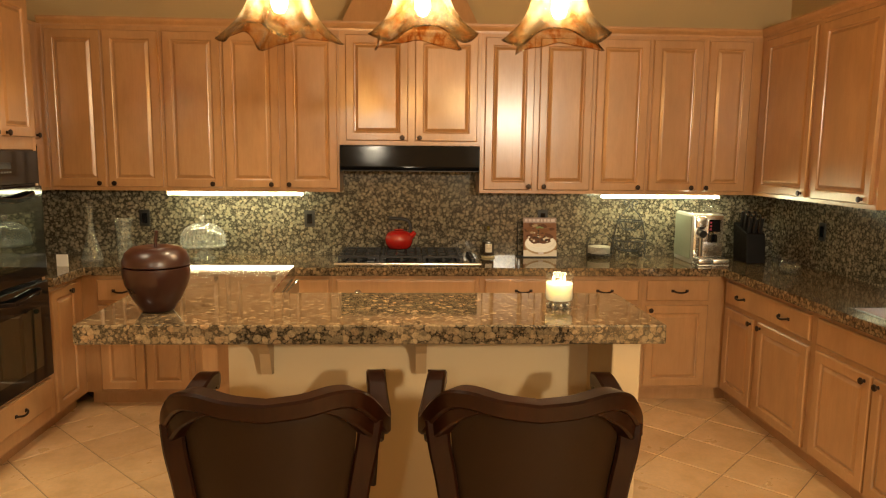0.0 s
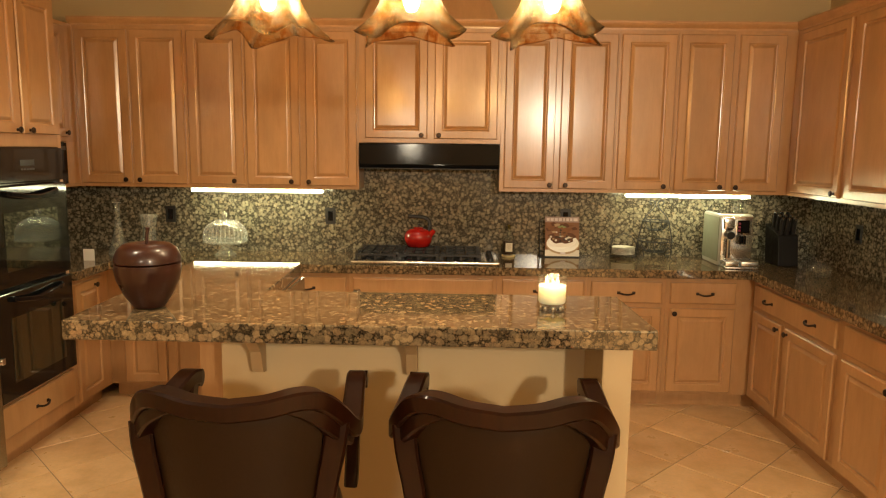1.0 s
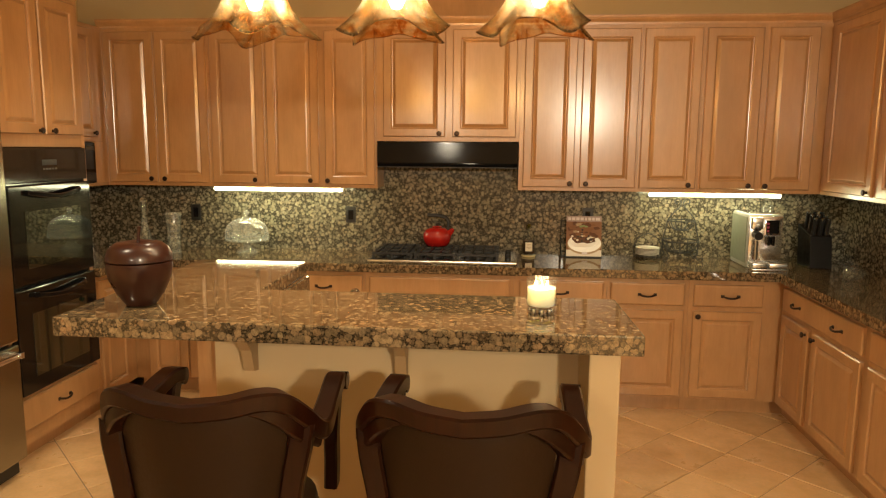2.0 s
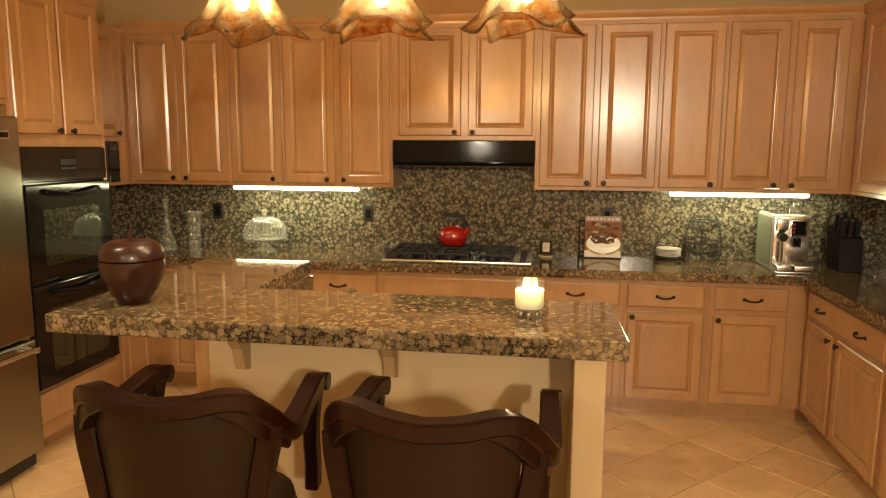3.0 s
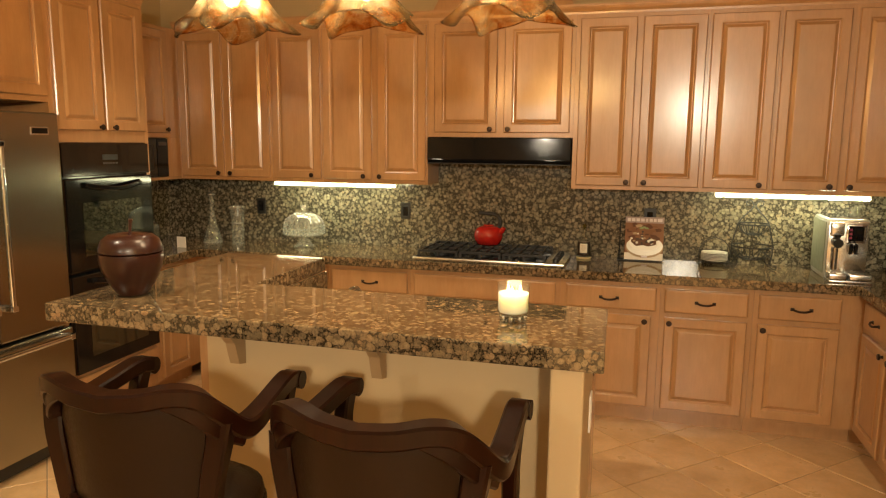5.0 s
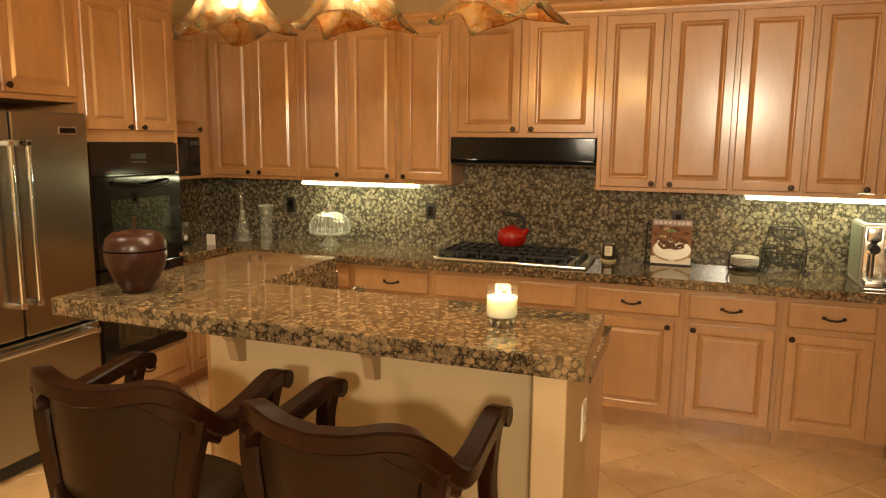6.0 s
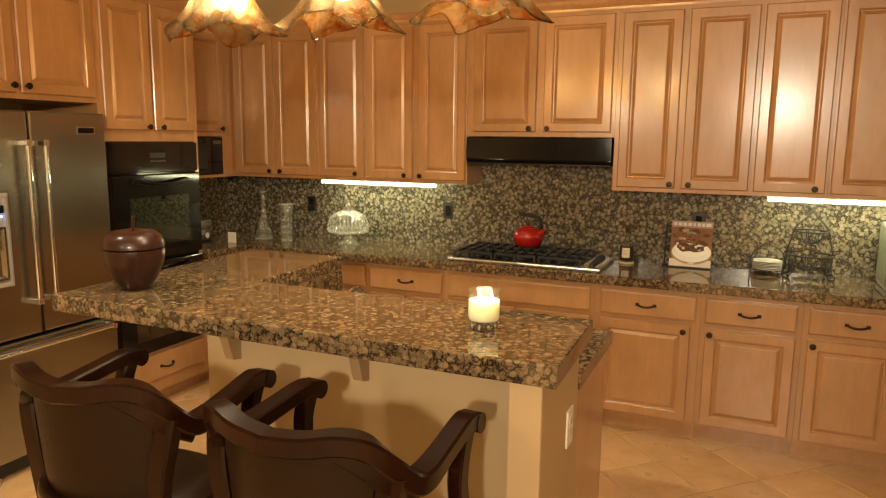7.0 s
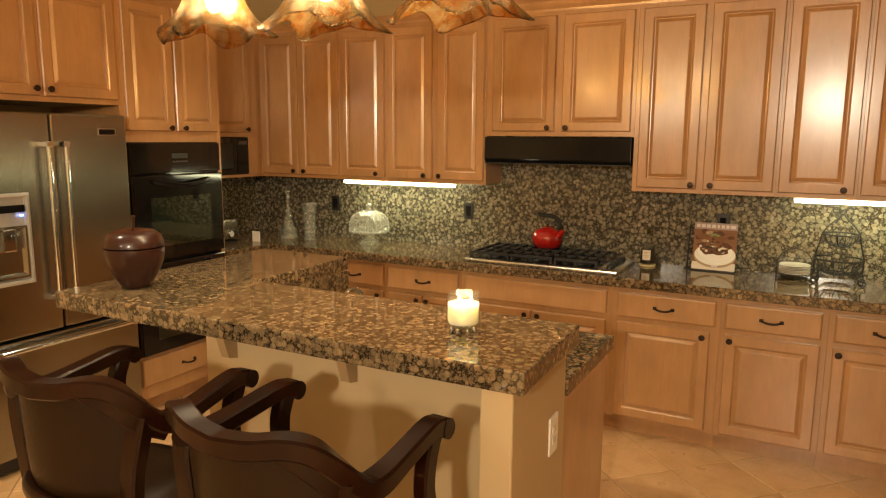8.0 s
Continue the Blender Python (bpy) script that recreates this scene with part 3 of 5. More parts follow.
# refrigerator
fr = thing("refrigerator", (-2.03, 2.77, 0), "stainless steel french-door refrigerator with water dispenser", "refrigerator")
FR = Face("left", -1.782)
part("body", FR.block(2.365, 3.222, 0.03, 1.768, -0.60, -0.004), PLASTIC, fr)
part("base_grille", FR.block(2.375, 3.212, 0.015, 0.085, -0.30, 0.02), PLASTIC, fr)
for u0, u1 in ((2.362, 2.783), (2.791, 3.225)):
    part("door", FR.block(u0, u1, 0.690, 1.778, 0.0, 0.065, 0.010), STEEL, fr, "brushed steel door")
part("freezer_drawer", FR.block(2.362, 3.225, 0.095, 0.676, 0.0, 0.065, 0.010), STEEL, fr, "brushed steel freezer drawer")
for u in (2.742, 2.832):
    bar = sweep([FR.at(u, 0.86, 0.115), FR.at(u, 1.64, 0.115)], circle(0.013, 12))
    h = part("handle", bar, CHROME, fr, "long polished bar handle", True)
    for v in (0.86, 1.625):
        part("handle_mount", FR.block(u - 0.016, u + 0.016, v - 0.014, v + 0.014, 0.0645, 0.128, 0.004), CHROME, h)
h = part("handle", sweep([FR.at(2.42, 0.640, 0.115), FR.at(3.16, 0.640, 0.115)], circle(0.013, 12)), CHROME, fr, "long polished bar handle", True)
for u in (2.42, 3.16):
    part("handle_mount", FR.block(u - 0.014, u + 0.014, 0.624, 0.656, 0.0645, 0.128, 0.004), CHROME, h)
badge = part("badge", FR.block(3.050, 3.158, 1.668, 1.708, 0.0645, 0.068, 0.002), CHROME, fr, "small plain maker's plate")
part("badge_field", FR.block(3.057, 3.151, 1.675, 1.701, 0.0675, 0.0695), BLACK, badge)
disp = part("dispenser", FR.nest(2.415, 2.645, 0.955, 1.395, [(0, 0.06), (0, 0.082), (0.012, 0.088), (0.022, 0.085), (0.024, 0.07)]), SILVER, fr, "silver water and ice dispenser")
part("dispenser_display", FR.block(2.445, 2.615, 1.305, 1.34, 0.066, 0.089), BLACK, disp)
part("indicator", FR.block(2.598, 2.606, 1.285, 1.293, 0.066, 0.091), BLUELED, disp)
part("dispenser_recess", FR.nest(2.447, 2.617, 0.99, 1.24, [(0, 0.066), (0, 0.090), (0.008, 0.090), (0.022, 0.072)]), STEEL, disp)
part("dispenser_lever", FR.block(2.50, 2.56, 1.12, 1.23, 0.072, 0.098, 0.006), CHROME, disp)

fc = thing("wall_cabinet", (-2.10, 2.79, 1.84), "honey maple cabinet above the refrigerator", "cabinet", "wall cabinets")
part("body", LEFT.block(2.32, 3.2545, 1.835, 2.445, -DL, 0.0), MAPLE, fc)
door_front(LEFT, fc, 2.345, 2.795, 1.862, 2.415, (2.772, 1.897))
door_front(LEFT, fc, 2.818, 3.242, 1.862, 2.415, (2.845, 1.897))
solid("side_panel", LEFT.block(2.32, 2.345, 0, 1.8345, -DL, 0.0), MAPLE, "honey maple end panel beside the refrigerator", "panel")

LUP = Face("left", -2.08)
mc = thing("wall_cabinet", (-2.22, 4.32, UZ0), "honey maple corner cabinet with a microwave niche", "cabinet", "wall cabinets")
DU = 0.319
part("body", LUP.block(3.999, YB - 0.03, 1.665, UZ1, -DU, 0.0), MAPLE, mc)
part("shelf", LUP.block(3.999, YB - 0.03, UZ0, 1.392, -DU, 0.0), MAPLE, mc)
part("stile", LUP.block(3.999, 4.02, 1.3925, 1.6645, -DU, 0.0), MAPLE, mc)
part("stile", LUP.block(4.555, YB - 0.03, 1.3925, 1.6645, -DU, 0.0), MAPLE, mc)
door_front(LUP, mc, 4.03, 4.57, 1.695, 2.387, (4.525, 1.72))
mw = thing("microwave", (-2.2, 4.28, 1.3925), "black built-in microwave in the cabinet niche", "microwave")
part("case", LUP.block(4.022, 4.551, 1.3935, 1.660, -0.29, -0.012), BLACK, mw)
md = part("door", LUP.block(4.026, 4.43, 1.397, 1.656, -0.012, 0.004, 0.003), BLACKGLASS, mw)
kp = part("keypad", LUP.block(4.434, 4.548, 1.397, 1.656, -0.012, 0.004, 0.003), BLACK, mw)
part("display", LUP.block(4.45, 4.532, 1.61, 1.635, 0.003, 0.0055), DIMGREY, kp)
part("door_window", LUP.block(4.07, 4.39, 1.44, 1.615, 0.003, 0.005), PLASTIC, md)

base_unit(LEFT, 3.999, 4.424, DL, [], [])
lb = [o for o in scene.objects if o.name.startswith("base_cabinet")][-1]
door_front(LEFT, lb, 4.02, 4.33, 0.118, 0.832, (4.235, 0.797))

# ---- worktops ----
CF = 4.378
wt = prism([(XL + 0.001, 4.0), (-1.758, 4.0), (-1.758, CF), (2.279, CF), (2.279, YB - 0.001), (XL + 0.001, YB - 0.001)], 0.862, 0.915, 0.004)
solid("worktop", wt, GRANITE_WARMLIT, "polished brown granite worktop along the back wall", "worktop")


def ring_slab(x0, x1, y0, y1, hx0, hx1, hy0, hy1, z0, z1):
    bm = bmesh.new()
    quad = lambda a, b, c, d, z: [bm.verts.new(p) for p in ((a, c, z), (b, c, z), (b, d, z), (a, d, z))]
    ot, it, ob, ib = quad(x0, x1, y0, y1, z1), quad(hx0, hx1, hy0, hy1, z1), quad(x0, x1, y0, y1, z0), quad(hx0, hx1, hy0, hy1, z0)
    for i in range(4):
        j = (i + 1) % 4
        bm.faces.new((ot[i], ot[j], it[j], it[i]))
        bm.faces.new((ob[i], ib[i], ib[j], ob[j]))
        bm.faces.new((ot[i], ob[i], ob[j], ot[j]))
        bm.faces.new((it[i], it[j], ib[j], ib[i]))
    return bm


SX0, SX1, SY0, SY1 = 2.38, 2.79, 2.50, 3.22
solid("worktop", ring_slab(2.2795, XR - 0.001, 1.2, YB - 0.001, SX0, SX1, SY0, SY1, 0.862, 0.915), GRANITE_WARMLIT, "polished brown granite worktop with a sink cut-out", "worktop")
sink = thing("sink", (2.585, 2.86, 0.72), "stainless steel sink set into the granite", "sink")
part("bowl", ring_slab(SX0 - 0.012, SX1 + 0.012, SY0 - 0.012, SY1 + 0.012, SX0 + 0.008, SX1 - 0.008, SY0 + 0.008, SY1 - 0.008, 0.74, 0.9165), CHROME, sink)
part("bottom", box(SX0, SX1, SY0, SY1, 0.728, 0.742), STEEL, sink)

# ---- island with raised bar ----
isl = thing("island", (0.3, 2.8, 0), "cream painted island with a raised bar wall and maple cabinets", "island")
part("bar_wall", box(-0.405, 0.905, 2.50, 2.625, 0, 1.0445), CREAM, isl)
part("end_column", box(0.9052, 1.0, 2.20, 2.645, 0, 1.0445, 0.006), CREAM, isl)
part("base_board", box(-0.405, 0.9048, 2.488, 2.4998, 0, 0.09), CREAM, isl)
part("cabinet_body", box(-0.28, 0.985, 2.6455, 3.205, 0.0, 0.861), MAPLE, isl, "honey maple cabinet end")
part("arm_cabinet", box(-0.54, -0.2805, 2.6455, 3.25, 0.0, 1.0445), MAPLE, isl, "honey maple panel under the bar arm")
part("arm_splash", box(-0.2803, -0.268, 2.652, 3.26, 0.916, 1.0448), GRANITE_WARMLIT, isl, "granite upstand under the raised bar")
for cx in (-0.262, 0.288):
    bm = bmesh.new()
    prof = [(2.4995, 1.0445), (2.27, 1.0445), (2.27, 1.03), (2.32, 1.01), (2.385, 0.975), (2.43, 0.93), (2.448, 0.87), (2.456, 0.848), (2.4995, 0.838)]
    a = [bm.verts.new((cx - 0.019, y, z)) for y, z in prof]
    b = [bm.verts.new((cx + 0.019, y, z)) for y, z in prof]
    for i in range(len(prof)):
        j = (i + 1) % len(prof)
        bm.faces.new((a[i], a[j], b[j], b[i]))
    bm.faces.new(a)
    bm.faces.new(b)
    part("corbel", bm, TANPAINT, isl, "tan wooden corbel")
outl = part("outlet", box(0.9995, 1.006, 2.492, 2.564, 0.725, 0.845, 0.002), IVORY, isl, "white outlet plate")
for z in (0.757, 0.793):
    part("socket", box(1.0055, 1.0075, 2.513, 2.543, z, z + 0.022), WHITE, outl)
bar = prism([(-0.778, 2.142), (1.055, 2.130), (1.041, 2.637), (-0.275, 2.650), (-0.288, 3.285), (-0.805, 3.285)], 1.045, 1.107, 0.005)
solid("bar_counter", bar, GRANITE_WARMLIT, "thick polished brown granite bar top, L-shaped", "counter")
solid("worktop", box(-0.2675, 1.005, 2.6515, 3.235, 0.862, 0.915, 0.004), GRANITE_WARMLIT, "lower granite worktop of the island", "worktop")

# ---- light fittings ----


def pendant(x, y, z, turn):
    """A drooping four-cornered art-glass shade on a bronze stem, bulb inside."""
    p = thing("pendant_lamp", (x, y, z), "amber streaked art-glass pendant lamp, lit, over the bar", "pendant lamp", "pendants over the bar")
    bm = bmesh.new()
    prof = [(0.215, 0.030), (0.205, 0.052), (0.180, 0.070), (0.145, 0.083), (0.105, 0.094), (0.070, 0.105), (0.040, 0.118), (0.018, 0.134), (0.0, 0.150), (-0.010, 0.158)]
    seg = 72
    rings = []
    for k, (h, r) in enumerate(prof):
        low = max(0.0, 1 - h / 0.12) ** 1.6
        ring = []
        for i in range(seg):
            a = 2 * math.pi * i / seg
            c4 = abs(math.cos(2 * a + 0.25 * math.sin(3 * a))) ** 2.2
            wav = 0.010 * math.sin(5 * a + 1.3) + 0.007 * math.sin(9 * a + turn)
            rr = r * (1 + 0.03 * math.sin(3 * a + 8 * h)) + low * (0.056 * c4 - 0.020 + wav)
            zz = h + low * (-0.034 * c4 + 0.012 + 0.6 * wav)
            ring.append(bm.verts.new((x + rr * math.cos(a + turn), y + rr * math.sin(a + turn), z + zz)))
        rings.append(ring)
    for a, b in zip(rings, rings[1:]):
        for i in range(seg):
            j = (i + 1) % seg
            bm.faces.new((a[i], b[i], b[j], a[j]))
    shade = part("shade", bm, AMBER, p, "streaked amber glass shade", True)
    mod = shade.modifiers.new("thickness", "SOLIDIFY")
    mod.thickness = 0.004
    part("rim", wire([v for v in [Vector(c) for c in RIMS(x, y, z, turn, prof[-1])]], 0.0022, closed=True), AMBER, p, "thick fused glass rim", True)
    part("cap", lathe([(0.0, 0.205), (0.036, 0.205), (0.036, 0.225), (0.026, 0.245), (0.012, 0.26), (0.0, 0.262)], x, y, z, 20), BRONZE, p, "bronze cap", True)
    part("stem", sweep([(x, y, z + 0.255), (x, y, CEIL - 0.02)], circle(0.006, 8), up=Vector((1, 0, 0))), BRONZE, p, "", True)
    part("canopy", lathe([(0.0, 0), (0.06, 0.004), (0.062, 0.024)], x, y, CEIL - 0.025, 24), BRONZE, p, "", True)
    b = part("bulb", lathe([(0.0, 0.055), (0.016, 0.06), (0.026, 0.08), (0.027, 0.098), (0.020, 0.125), (0.014, 0.145), (0.014, 0.17), (0.0, 0.172)], x, y, z, 16), BULB, p, "glowing warm bulb", True)
    b.visible_shadow = False
    lamp("pendant_light", "POINT", pose(x, y, z + 0.088), PENDANT_W, PCOL, radius=0.03)
    return p


def RIMS(x, y, z, turn, last):
    out = []
    h, r = last
    low = max(0.0, 1 - h / 0.12) ** 1.6
    for i in range(72):
        a = 2 * math.pi * i / 72
        c4 = abs(math.cos(2 * a + 0.25 * math.sin(3 * a))) ** 2.2
        wav = 0.010 * math.sin(5 * a + 1.3) + 0.007 * math.sin(9 * a + turn)
        rr = r * (1 + 0.03 * math.sin(3 * a + 8 * h)) + low * (0.056 * c4 - 0.020 + wav)
        zz = h + low * (-0.034 * c4 + 0.012 + 0.6 * wav)
        out.append((x + rr * math.cos(a + turn), y + rr * math.sin(a + turn), z + zz))
    return out


for px, turn in ((-0.178, 0.35), (0.284, 0.9), (0.735, 0.55)):
    pendant(px, 2.39, 2.022, turn)


def can(x, y):
    c = thing("ceiling_can", (x, y, CEIL - 0.01), "white recessed ceiling downlight, lit", "downlight", "recessed downlights")
    part("trim_ring", lathe([(0.062, 0.004), (0.064, 0.0), (0.09, 0.002), (0.092, 0.0095), (0.062, 0.0095), (0.062, 0.004)], x, y, CEIL - 0.01, 28), IVORY, c, "", True)
    part("lens", lathe([(0.0, 0.006), (0.0615, 0.006), (0.0615, 0.0095), (0.0, 0.0095)], x, y, CEIL - 0.01, 24), CANGLOW, c)


for cx, cy, watts in CANS:
    can(cx, cy)
LITGLASS = glow("lit frosted glass", (1.0, 0.75, 0.45), 3.0)


def bowl_lamp(bx, by, bz):
    bl = thing("bowl_lamp", (bx, by, bz - 0.08), "frosted glass bowl lamp hanging from the ceiling, lit", "ceiling lamp", "hanging bowl lamps")
    bowl = part("bowl", lathe([(0.0, -0.08), (0.08, -0.068), (0.15, -0.03), (0.19, 0.03), (0.186, 0.032), (0.147, -0.026), (0.078, -0.064), (0.0, -0.076)], bx, by, bz, 36), LITGLASS, bl, "frosted glass bowl", True)
    bowl.visible_shadow = False
    part("stem", sweep([(bx, by, bz - 0.07), (bx, by, CEIL - 0.001)], circle(0.008, 8), up=Vector((1, 0, 0))), BRONZE, bl, "", True)


for bx, by, bz, watts in BOWLS:
    bowl_lamp(bx, by, bz)


def tube_light(x0, x1):
    t = thing("under_cabinet_light", ((x0 + x1) / 2, 4.76, 1.343), "slim fluorescent under-cabinet light, lit", "cabinet light", "under-cabinet lights")
    part("housing", box(x0, x1, 4.745, 4.80, 1.360, 1.3715, 0.002), IVORY, t)
    part("diffuser", box(x0 + 0.006, x1 - 0.006, 4.738, 4.778, 1.343, 1.3598, 0.004), TUBE, t, "glowing diffuser")


tube_light(-1.36, -0.46)
tube_light(1.56, 2.39)


# ---- bar chairs ----
def oval(w, h, n=20, power=3.4):
    """A rounded-rectangle section with soft corners."""
    out = []
    for i in range(n):
        a = 2 * math.pi * (i + 0.5) / n
        x, y = math.cos(a), math.sin(a)
        q = (abs(x) ** power + abs(y) ** power) ** (-1 / power)
        out.append((w / 2 * q * x, h / 2 * q * y))
    return out


BROAD, TALL = 0.975, 1.012  # chair proportions


def bar_chair(cx, cy, rz):
    c = thing("bar_chair", (0, 0, 0), "dark mahogany bar armchair with a barrel back in brown leather", "bar chair", "chairs at the bar")
    rail = [(0.258, 0.255, 0.932), (0.262, 0.20, 0.940), (0.270, 0.08, 0.922), (0.276, -0.03, 0.906), (0.271, -0.085, 0.914), (0.248, -0.140, 0.970), (0.214, -0.182, 1.018), (0.165, -0.212, 1.030), (0.09, -0.236, 1.018), (0.0, -0.245, 1.010)]
    half = smooth_line(rail, 6)
    full = half + [Vector((-p.x, p.y, p.z)) for p in reversed(half[:-1])]
    n = len(full)
    sc = []
    for i, p in enumerate(full):
        sc.append(1.0 + 0.12 * math.exp(-((p.y + 0.05) / 0.07) ** 2))
    part("crest_rail", sweep(full, rounded(0.058, 0.046, 0.13), scales=sc), MAHOG, c, "carved one-piece crest and arm rail", True)
    for s in (-1, 1):
        # scrolled arm end
        bm = bmesh.new()
        prof = [(0.027 * math.cos(a), 0.027 * math.sin(a)) for a in [2 * math.pi * i / 16 for i in range(16)]]
        sweep([(s * 0.262 - 0.0290, 0.262, 0.926), (s * 0.262 + 0.0290, 0.262, 0.926)], prof, bm=bm)
        part("arm_scroll", bm, MAHOG, c, "", True)
        post = smooth_line([(s * 0.258, 0.226, 0.925), (s * 0.257, 0.200, 0.86), (s * 0.252, 0.198, 0.78), (s * 0.246, 0.226, 0.69), (s * 0.240, 0.240, 0.60)], 5)
        part("arm_post", sweep(post, rounded(0.042, 0.052, 0.14), up=Vector((0, 1, 0))), MAHOG, c, "", True)
        stile = smooth_line([(s * 0.254, -0.128, 0.945), (s * 0.246, -0.140, 0.88), (s * 0.226, -0.146, 0.78), (s * 0.208, -0.142, 0.64), (s * 0.198, -0.136, 0.50)], 5)
        part("back_stile", sweep(stile, rounded(0.058, 0.046, 0.14), up=Vector((0, 1, 0)), scales=[1.10 - 0.012 * k for k in range(21)]), MAHOG, c, "", True)
    for s in (-1, 1):
        # deep shoulder under the rail where the back turns into the arm
        ear = smooth_line([(s * 0.270, -0.070, 0.884), (s * 0.248, -0.138, 0.925), (s * 0.213, -0.183, 0.972), (s * 0.168, -0.212, 1.000), (s * 0.120, -0.228, 1.012)], 5)
        part("shoulder", sweep(ear, rounded(0.044, 0.050, 0.14), scales=[min(1.0, 1.25 - 0.045 * k) for k in range(21)]), MAHOG, c, "", True)
    # upholstered back, bowed and narrowing downward
    bm = bmesh.new()
    rows, cols = 10, 14
    for side in (0, 1):
        grid = []
        for r in range(rows + 1):
            t = r / rows
            z = 1.012 - t * 0.316
            w = 0.222 - 0.026 * t
            row = []
            for k in range(cols + 1):
                u = -1 + 2 * k / cols
                puff = (1 - u ** 4) * (1 - (2 * t - 1) ** 6)
                y = -0.232 + 0.010 * t + 0.075 * u * u + (-0.012 * puff if side == 0 else 0.026 + 0.022 * puff)
                zz = z + (0.010 - 0.20 * max(0, abs(u) - 0.74)) * (1 - t)
                row.append(bm.verts.new((u * w, y, zz)))
            grid.append(row)
        for r in range(rows):
            for k in range(cols):
                bm.faces.new((grid[r][k], grid[r][k + 1], grid[r + 1][k + 1], grid[r + 1][k]))
        if side == 0:
            front = grid
    for k in range(cols):
        bm.faces.new((front[0][k], grid[0][k], grid[0][k + 1], front[0][k + 1]))
        bm.faces.new((front[rows][k], front[rows][k + 1], grid[rows][k + 1], grid[rows][k]))
    for r in range(rows):
        bm.faces.new((front[r][0], front[r + 1][0], grid[r + 1][0], grid[r][0]))
        bm.faces.new((front[r][cols], grid[r][cols], grid[r + 1][cols], front[r + 1][cols]))
    part("backrest", bm, LEATHER, c, "brown leather upholstered back", True)
    lower = smooth_line([(s * x, y - 0.006, 0.694) for s, x, y in ((1, 0.204, -0.140), (1, 0.15, -0.190), (1, 0.08, -0.222), (1, 0.0, -0.233), (-1, 0.08, -0.222), (-1, 0.15, -0.190), (-1, 0.204, -0.140))], 5)
    part("lower_rail", sweep(lower, oval(0.036, 0.036)), MAHOG, c, "", True)
    # seat: leather cushion on a wrapped drum
    def dshape(grow):
        out = []
        for i in range(36):
            a = 2 * math.pi * i / 36
            x, y = math.cos(a), math.sin(a)
            q = (abs(x) ** 2.6 + abs(y) ** 2.6) ** (-1 / 2.6)
            out.append(((0.232 + grow) * q * x, 0.02 + (0.215 + grow) * q * y))
        return out
    def stack(levels):
        bm = bmesh.new()
        rings = [[bm.verts.new((px, py, z)) for px, py in dshape(g)] for g, z in levels]
        for a, b in zip(rings, rings[1:]):
            for i in range(36):
                bm.faces.new((a[i], a[(i + 1) % 36], b[(i + 1) % 36], b[i]))
        bm.faces.new(rings[0])
        bm.faces.new(rings[-1])
        return bm
    seat = part("seat", stack([(-0.02, 0.600), (0.0, 0.605), (0.006, 0.625), (0.0, 0.650), (-0.025, 0.668), (-0.08, 0.680), (-0.16, 0.684)]), LEATHER, c, "padded dark leather seat", True)
    part("piping", wire([(px, py, 0.606) for px, py in dshape(0.006)], 0.006, closed=True), LEATHER, seat, "", True)
    part("seat_drum", stack([(-0.012, 0.500), (-0.004, 0.505), (-0.002, 0.590), (-0.010, 0.5995)]), LEATHER, c, "leather-wrapped seat box", True)
    part("swivel", lathe([(0.0, 0.455), (0.12, 0.455), (0.12, 0.47), (0.10, 0.4995), (0.0, 0.4995)], 0, 0.01, 0, 24), IRON, c, "", True)
    part("apron", stack([(-0.05, 0.385), (-0.045, 0.39), (-0.045, 0.45), (-0.05, 0.4545)]), MAHOG, c, "", True)
    for sx in (-1, 1):
        for sy in (-1, 1):
            leg = smooth_line([(sx * 0.15, 0.01 + sy * 0.15, 0.42), (sx * 0.17, 0.01 + sy * 0.17, 0.25), (sx * 0.20, 0.01 + sy * 0.20, 0.0)], 4)
            part("leg", sweep(leg, rounded(0.042, 0.042, 0.2), up=Vector((0, 1, 0))), MAHOG, c, "", True)
    ring = [(0.19 * sx, 0.01 + 0.19 * sy, 0.16) for sx, sy in ((1, 1), (-1, 1), (-1, -1), (1, -1))]
    for a, b in zip(ring, ring[1:] + ring[:1]):
        part("stretcher", sweep([a, b], rounded(0.026, 0.034, 0.3)), MAHOG, c, "", True)
    c.matrix_world = pose(cx, cy, 0, 0, 0, rz) @ Matrix.Diagonal((BROAD, BROAD, TALL, 1.0))
    return c


first = bar_chair(-0.106, 1.878, 1.5)
copy_thing(first, pose(0.571, 1.863, 0, 0, 0, -3.5))

# ---- things on the bar ----
AX, AY, AZ = -0.590, 2.345, 1.1072
jar = thing("apple_jar", (AX, AY, AZ), "dark red lacquered wooden apple jar with lid and stem", "jar")
part("bowl", lathe([(0.0, 0.004), (0.030, 0.0), (0.050, 0.004), (0.078, 0.045), (0.100, 0.095), (0.1065, 0.130), (0.1055, 0.150), (0.101, 0.1515), (0.0, 0.150)], AX, AY, AZ, 40), APPLE, jar, "", True)
lid = part("lid", lathe([(0.0, 0.153), (0.1015, 0.153), (0.106, 0.156), (0.1055, 0.170), (0.096, 0.196), (0.075, 0.213), (0.045, 0.218), (0.022, 0.211), (0.0, 0.205)], AX, AY, AZ, 40), APPLE, jar, "", True)
part("stem", sweep(smooth_line([(AX, AY, AZ + 0.204), (AX + 0.001, AY, AZ + 0.235), (AX + 0.006, AY, AZ + 0.268)], 4), circle(0.006, 8), scales=[0.9] * 4 + [1.0] * 4 + [1.3], up=Vector((0, 1, 0))), APPLE, lid, "thin curved stem", True)

